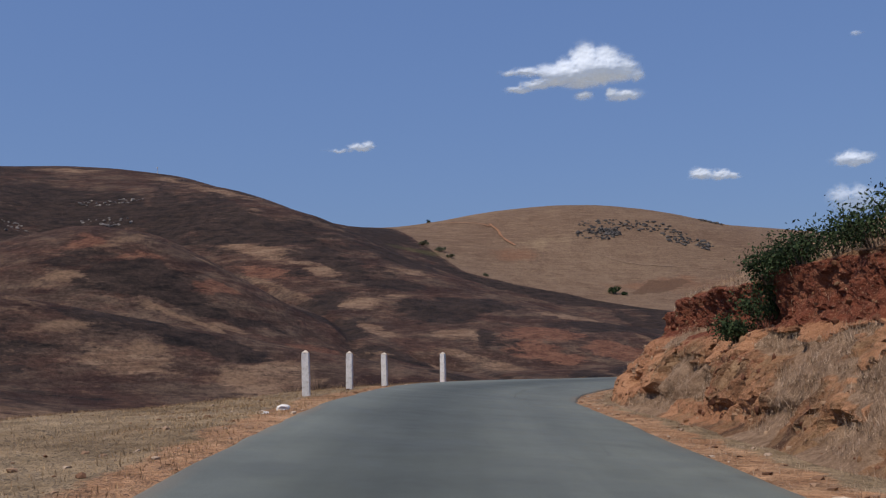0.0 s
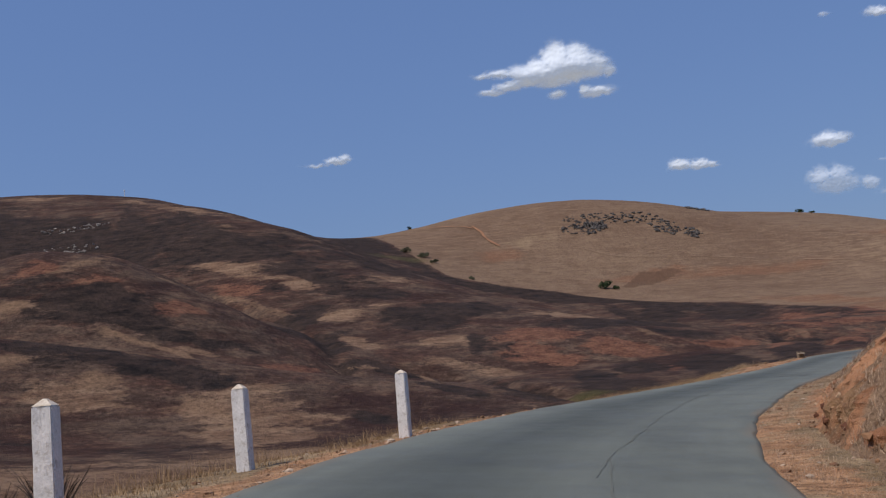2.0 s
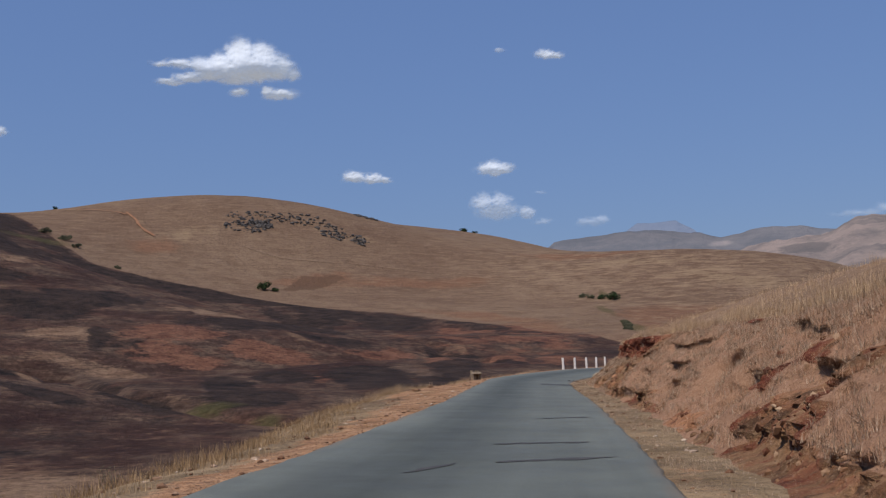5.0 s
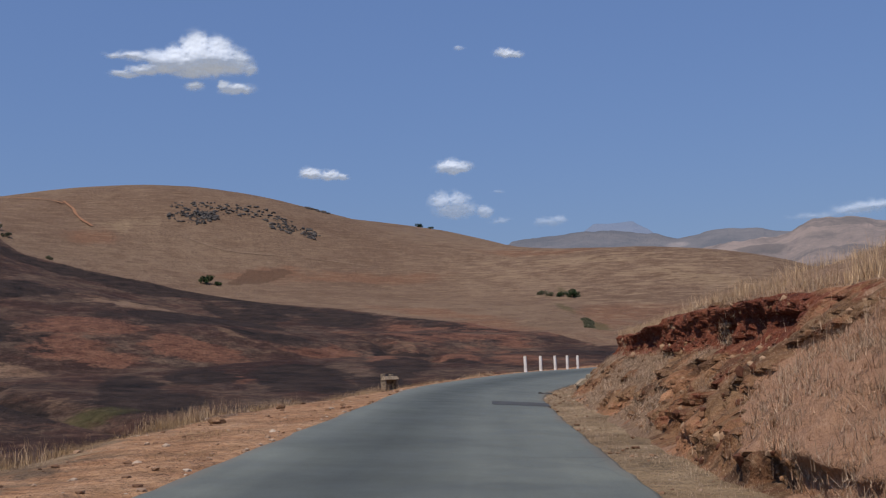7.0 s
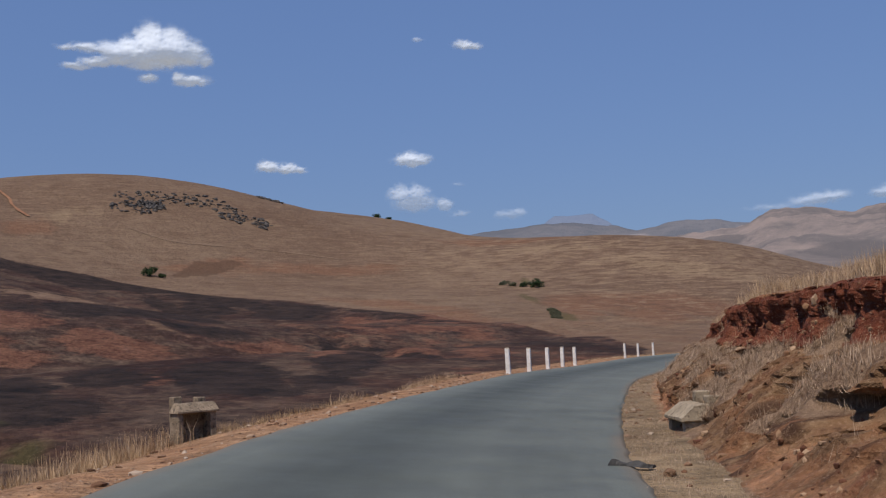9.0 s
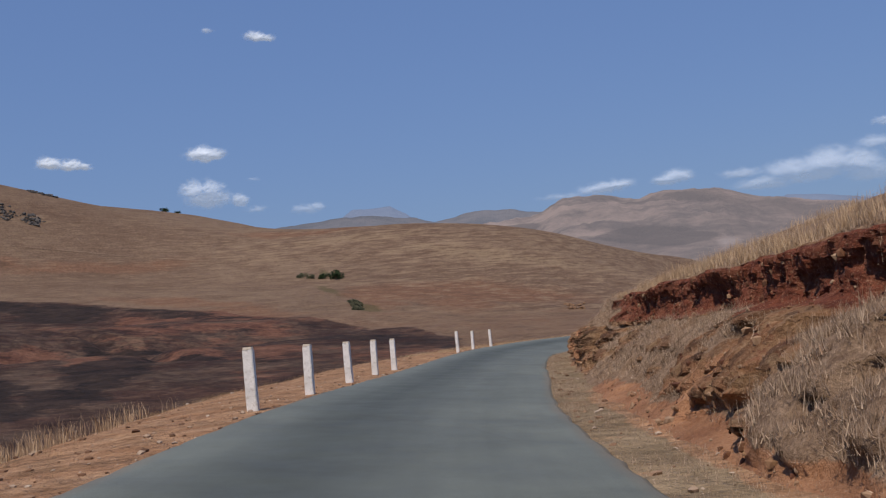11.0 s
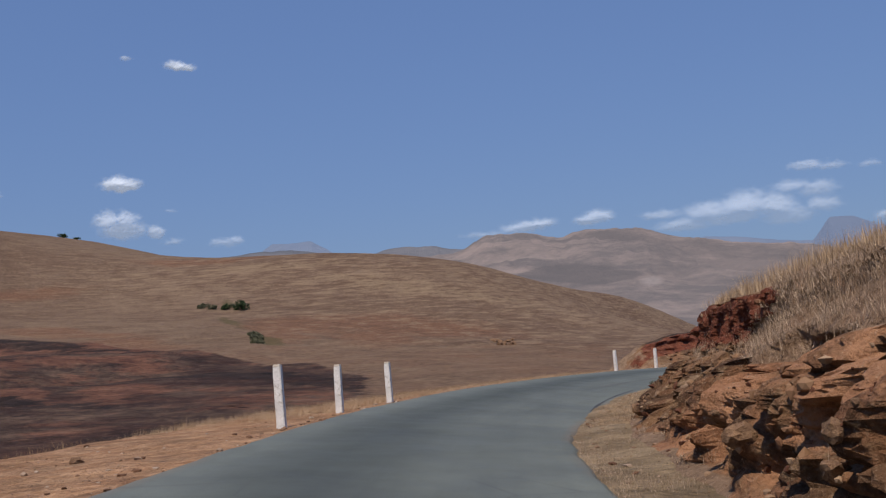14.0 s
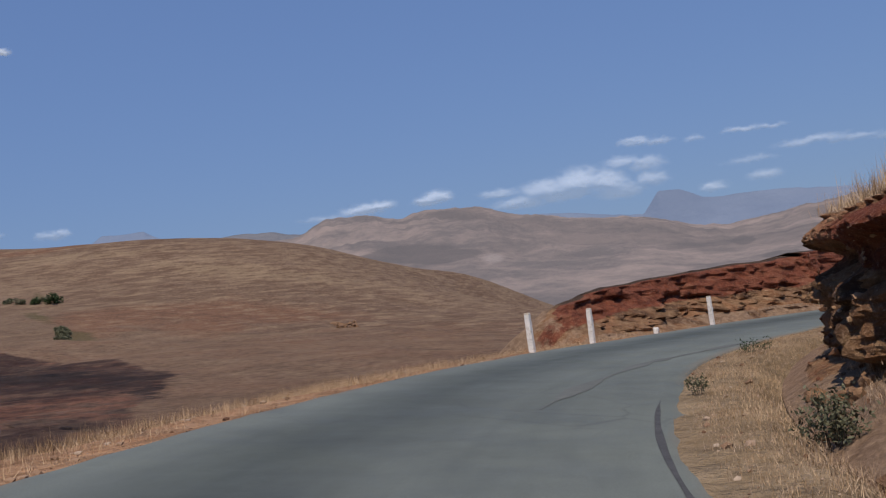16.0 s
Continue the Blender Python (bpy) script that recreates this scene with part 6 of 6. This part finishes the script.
for s0, lat0, size0 in ((18.4, 3.35, 0.24), (17.6, 3.5, 0.13), (101.6, 3.0, 0.16), (103.2, 2.9, 0.14), (98, 4.6, 0.30), (98.6, 4.8, 0.22), (104.5, 4.7, 0.28), (113.8, -2.55, 0.18), (180.5, 4.6, 0.2), (208, 3.6, 0.14), (211, 3.3, 0.12), (205, 4.4, 0.2), (42, 3.1, 0.12)):
    stone = new("stone", stone_mesh("stone", s0, PAINT if s0 < 20 else STONE))
    stone.matrix_basis = Matrix.Translation(on_ground(s0, lat0) + Vector((0, 0, size0 * 0.12))) @ pose(0, 0, 0, 0, 0, 40 * s0) @ Matrix.Diagonal((size0 * 1.3, size0, size0, 1))
    tagged(stone, "whitewashed lump of broken bollard in the grass" if s0 < 20 else "loose brown stone on the road shoulder", "stone", group="loose stones by the road")


def boulders(name, rows, count, size, mat, label, seed):
    """Rock outcrop: many half-buried boulders within ellipses x, y, two half-widths, turn."""
    rng = np.random.default_rng(seed)
    src = stone_mesh("outcrop_source", seed, mat, 0.8)
    sv = np.array([v.co for v in src.vertices])
    sf = np.array([list(p.vertices) for p in src.polygons])
    bpy.data.meshes.remove(src)
    V, F = [], []
    for x, y, a, b, th in rows:
        for _ in range(count):
            r, t = math.sqrt(rng.uniform(0, 1)), rng.uniform(0, 6.28)
            u, w = a * r * math.cos(t), b * r * math.sin(t)
            px, py = x + u * math.cos(th) - w * math.sin(th), y + u * math.sin(th) + w * math.cos(th)
            k = size * rng.uniform(0.3, 1.0) ** 2
            q = rng.uniform(0, 6.28)
            pv = sv * np.array([k * rng.uniform(0.8, 1.8), k, k * rng.uniform(0.6, 1.1)]) * (1 + 0.15 * rng.normal(0, 1, (len(sv), 1)))
            pv = np.stack([pv[:, 0] * math.cos(q) - pv[:, 1] * math.sin(q), pv[:, 0] * math.sin(q) + pv[:, 1] * math.cos(q), pv[:, 2]], 1)
            V.append(pv + np.array([px, py, ground_at(px, py) + 0.1 * k]))
            F.append(sf + (len(V) - 1) * len(sv))
    return tagged(mesh_from(name, np.vstack(V), np.vstack(F), mat, shade=False), label, "rocks", kind="stuff")


boulders("hill_rocks", [(106, 716, 16, 10, 0.2), (140, 732, 20, 9, 0.1), (160, 720, 10, 12, 0), (176, 712, 6, 7, 0), (196, 770, 9, 5, 0.2), (120, 730, 26, 10, 0), (111, 717, 10, 7, 0.2), (113, 720, 8, 6, 0.2)], 90, 3.0, DARK_STONE, "grey boulders of a rock outcrop on the hilltop", 21)
boulders("burnt_hill_rocks", [(-186, 437, 18, 16, 0.3), (-196, 450, 16, 10, 0), (-159, 501, 16, 5, 0.1), (-150, 470, 12, 6, 0)], 60, 1.7, PALE_STONE, "pale rocks laid bare on the burnt hillside", 22)
boulders("slope_rocks", [(294, 413, 5, 3, 0.2), (292, 411, 3, 2, 0.2), (270, 386, 3, 8, -0.7), (244, 354, 2, 3, 0)], 12, 2.3, STONE, "brown rocks in a bare patch on the grassy slope", 23)


# ---- marks on the road ----
def ribbon(name, s0, s1, lat0, lat1, width, mat, label, lift=0.006, wob=0.06, seed=0):
    """A thin dark mark lying on the asphalt."""
    n = max(6, int(abs(s1 - s0) / 0.25), int(abs(lat1 - lat0) / 0.1))
    t = np.linspace(0, 1, n)
    s, lat = s0 + (s1 - s0) * t, lat0 + (lat1 - lat0) * t
    ds, dl = (s1 - s0), (lat1 - lat0)
    q = math.hypot(ds, dl)
    w = width * (0.6 + 0.5 * vnoise(t * 9, t * 0, seed)) * np.clip(6 * np.minimum(t, 1 - t) + 0.25, 0, 1)
    off = wob * fbm(t * 5, t * 0, 2, seed + 3)
    V = []
    for k in (-0.5, 0.5):
        x, y, z = at_road(s - dl / q * (off + k * w), lat + ds / q * (off + k * w))
        V.append(np.stack([x, y, z + 0.004 * fbm(x / 2.5, y / 2.5, 3, 35) + lift], 1))
    v = np.stack(V, 1).reshape(-1, 3)
    ob = mesh_from(name, v, grid_faces(n, 2), mat)
    ob.parent = bpy.data.objects["road"]
    return tagged(ob, label)


ribbon("tar_seam", 74.7, 75.7, -0.6, -1.75, 0.26, TAR, "dark tar seam", seed=1)
ribbon("tar_seam", 67.7, 68.5, -0.1, -1.5, 0.34, TAR, "dark tar seam", seed=2)
ribbon("tar_seam", 65.0, 66.1, -0.3, -1.8, 0.30, TAR, "dark tar seam", seed=3)
ribbon("tar_seam", 63.6, 64.8, 0.6, 0.2, 0.2, TAR, "dark tar seam", seed=4)
for k, (a_, b_, la, lb) in enumerate(((27, 33, -0.9, -0.75), (31, 38, -0.7, -0.85), (37, 44, -0.9, -0.6), (43, 50, -0.7, -0.3), (49, 56, -0.35, -0.1))):
    ribbon("crack", a_, b_, la, lb, 0.04, CRACKED, "worn crack line in the asphalt", wob=0.05, seed=6 + k)
ps, pl = np.meshgrid(np.linspace(105.0, 107.1, 12), np.linspace(-2.25, -0.72, 8), indexing="ij")
ps = ps + 0.05 * vnoise(pl * 3, ps, 97)
px_, py_, pz_ = at_road(ps, pl)
patch = mesh_from("patch", np.stack([px_, py_, pz_ + 0.004 * fbm(px_ / 2.5, py_ / 2.5, 3, 35) + 0.007], -1).reshape(-1, 3), grid_faces(12, 8)[:, ::-1], PATCHING)
patch.parent = bpy.data.objects["road"]
tagged(patch, "dark square asphalt repair")
for a_, b_, la, lb in ((194, 206, -2.60, -2.46),):
    ribbon("tar_edge", a_, b_ + 0.3, la, lb, 0.10, TAR, "black tar along the broken road edge", seed=int(a_), wob=0.0)
for a_, b_, la, lb in ((205, 213.6, -1.05, -1.4), (213.6, 219, -1.4, -2.2)):
    ribbon("tyre_mark", a_, b_ + 0.3, la, lb, 0.34, RUBBER, "faint dark tyre mark", seed=int(a_), wob=0.0)


# a crumpled black strip of rubber at the road's inner edge
bm = bmesh.new()
rows_ = []
for k in range(12):
    t_ = k / 11
    x_, y_, z_ = (float(q) for q in at_road(114.4 + 0.08 * math.sin(5 * t_), -1.98 - 0.46 * t_))
    rows_.append([bm.verts.new((x_ + dx, y_ + 0.6 * dx, z_ + dz)) for dx, dz in ((-0.05, 0.005), (-0.03 + 0.02 * math.sin(13 * t_), 0.03 + 0.022 * math.sin(9 * t_)), (0.03, 0.045 + 0.022 * math.sin(11 * t_ + 1)), (0.07 + 0.02 * math.sin(17 * t_), 0.008))])
for r0, r1 in zip(rows_[:-1], rows_[1:]):
    for j in range(3):
        bm.faces.new((r0[j], r0[j + 1], r1[j + 1], r1[j]))
    bm.faces.new((r0[3], r0[0], r1[0], r1[3]))
bm.faces.new(rows_[0])
bm.faces.new(rows_[-1][::-1])
me_ = bpy.data.meshes.new("rubber_strip")
bm.to_mesh(me_)
bm.free()
me_.materials.append(TAR)
tagged(new("rubber_strip", me_), "crumpled black strip of tyre rubber on the road edge", "debris")


def hill_path(points, width, label, mat=SOIL):
    """A bare track up a far hill, draped on the ground."""
    P = spline([(x, y, 0, 0) for x, y in points], 2.0)[:, :2]
    t = np.gradient(P, axis=0)
    t /= np.linalg.norm(t, axis=1)[:, None]
    n = np.stack([-t[:, 1], t[:, 0]], 1)
    w = width * (0.6 + 0.5 * vnoise(np.arange(len(P)) / 4, np.zeros(len(P)), 66))
    V = []
    for k in (-0.5, 0, 0.5):
        q = P + n * (w * k)[:, None]
        V.append(np.stack([q[:, 0], q[:, 1], ground_level(q[:, 0], q[:, 1]) + 0.7], 1))
    ob = mesh_from("footpath", np.stack(V, 1).reshape(-1, 3), grid_faces(len(P), 3), mat)
    return tagged(ob, label, "path", kind="structure")


hill_path([(-6, 760), (10, 752), (24, 742), (33, 733)], 1.0, "bare reddish track over the far hill")
hill_path([(33, 738), (38, 722), (39, 712), (42, 700), (47, 690)], 2.0, "bare orange gully scar on the far hill")


hill_path([(98, 686), (117, 673), (137, 672), (163, 675), (196, 669), (238, 654), (262, 631)], 0.7, "pale trodden path along the fold of the hill", PALE_SOIL)


# a slim white mast on the burnt hilltop
mast = new("hilltop_mast")
mast.location = (-162.5, 599, ground_at(-162.5, 599) - 0.3)
for name_, r0, r1, z0, z1 in (("pole", 0.16, 0.10, 0.0, 3.4), ("head", 0.34, 0.30, 3.4, 4.1)):
    bm = bmesh.new()
    bmesh.ops.create_cone(bm, cap_ends=True, segments=10, radius1=r0, radius2=r1, depth=z1 - z0)
    bmesh.ops.translate(bm, verts=bm.verts, vec=(0, 0, (z0 + z1) / 2))
    part(name_, bm, PAINT, mast)
tagged(mast, "slim white marker mast on top of the burnt hill", "mast")
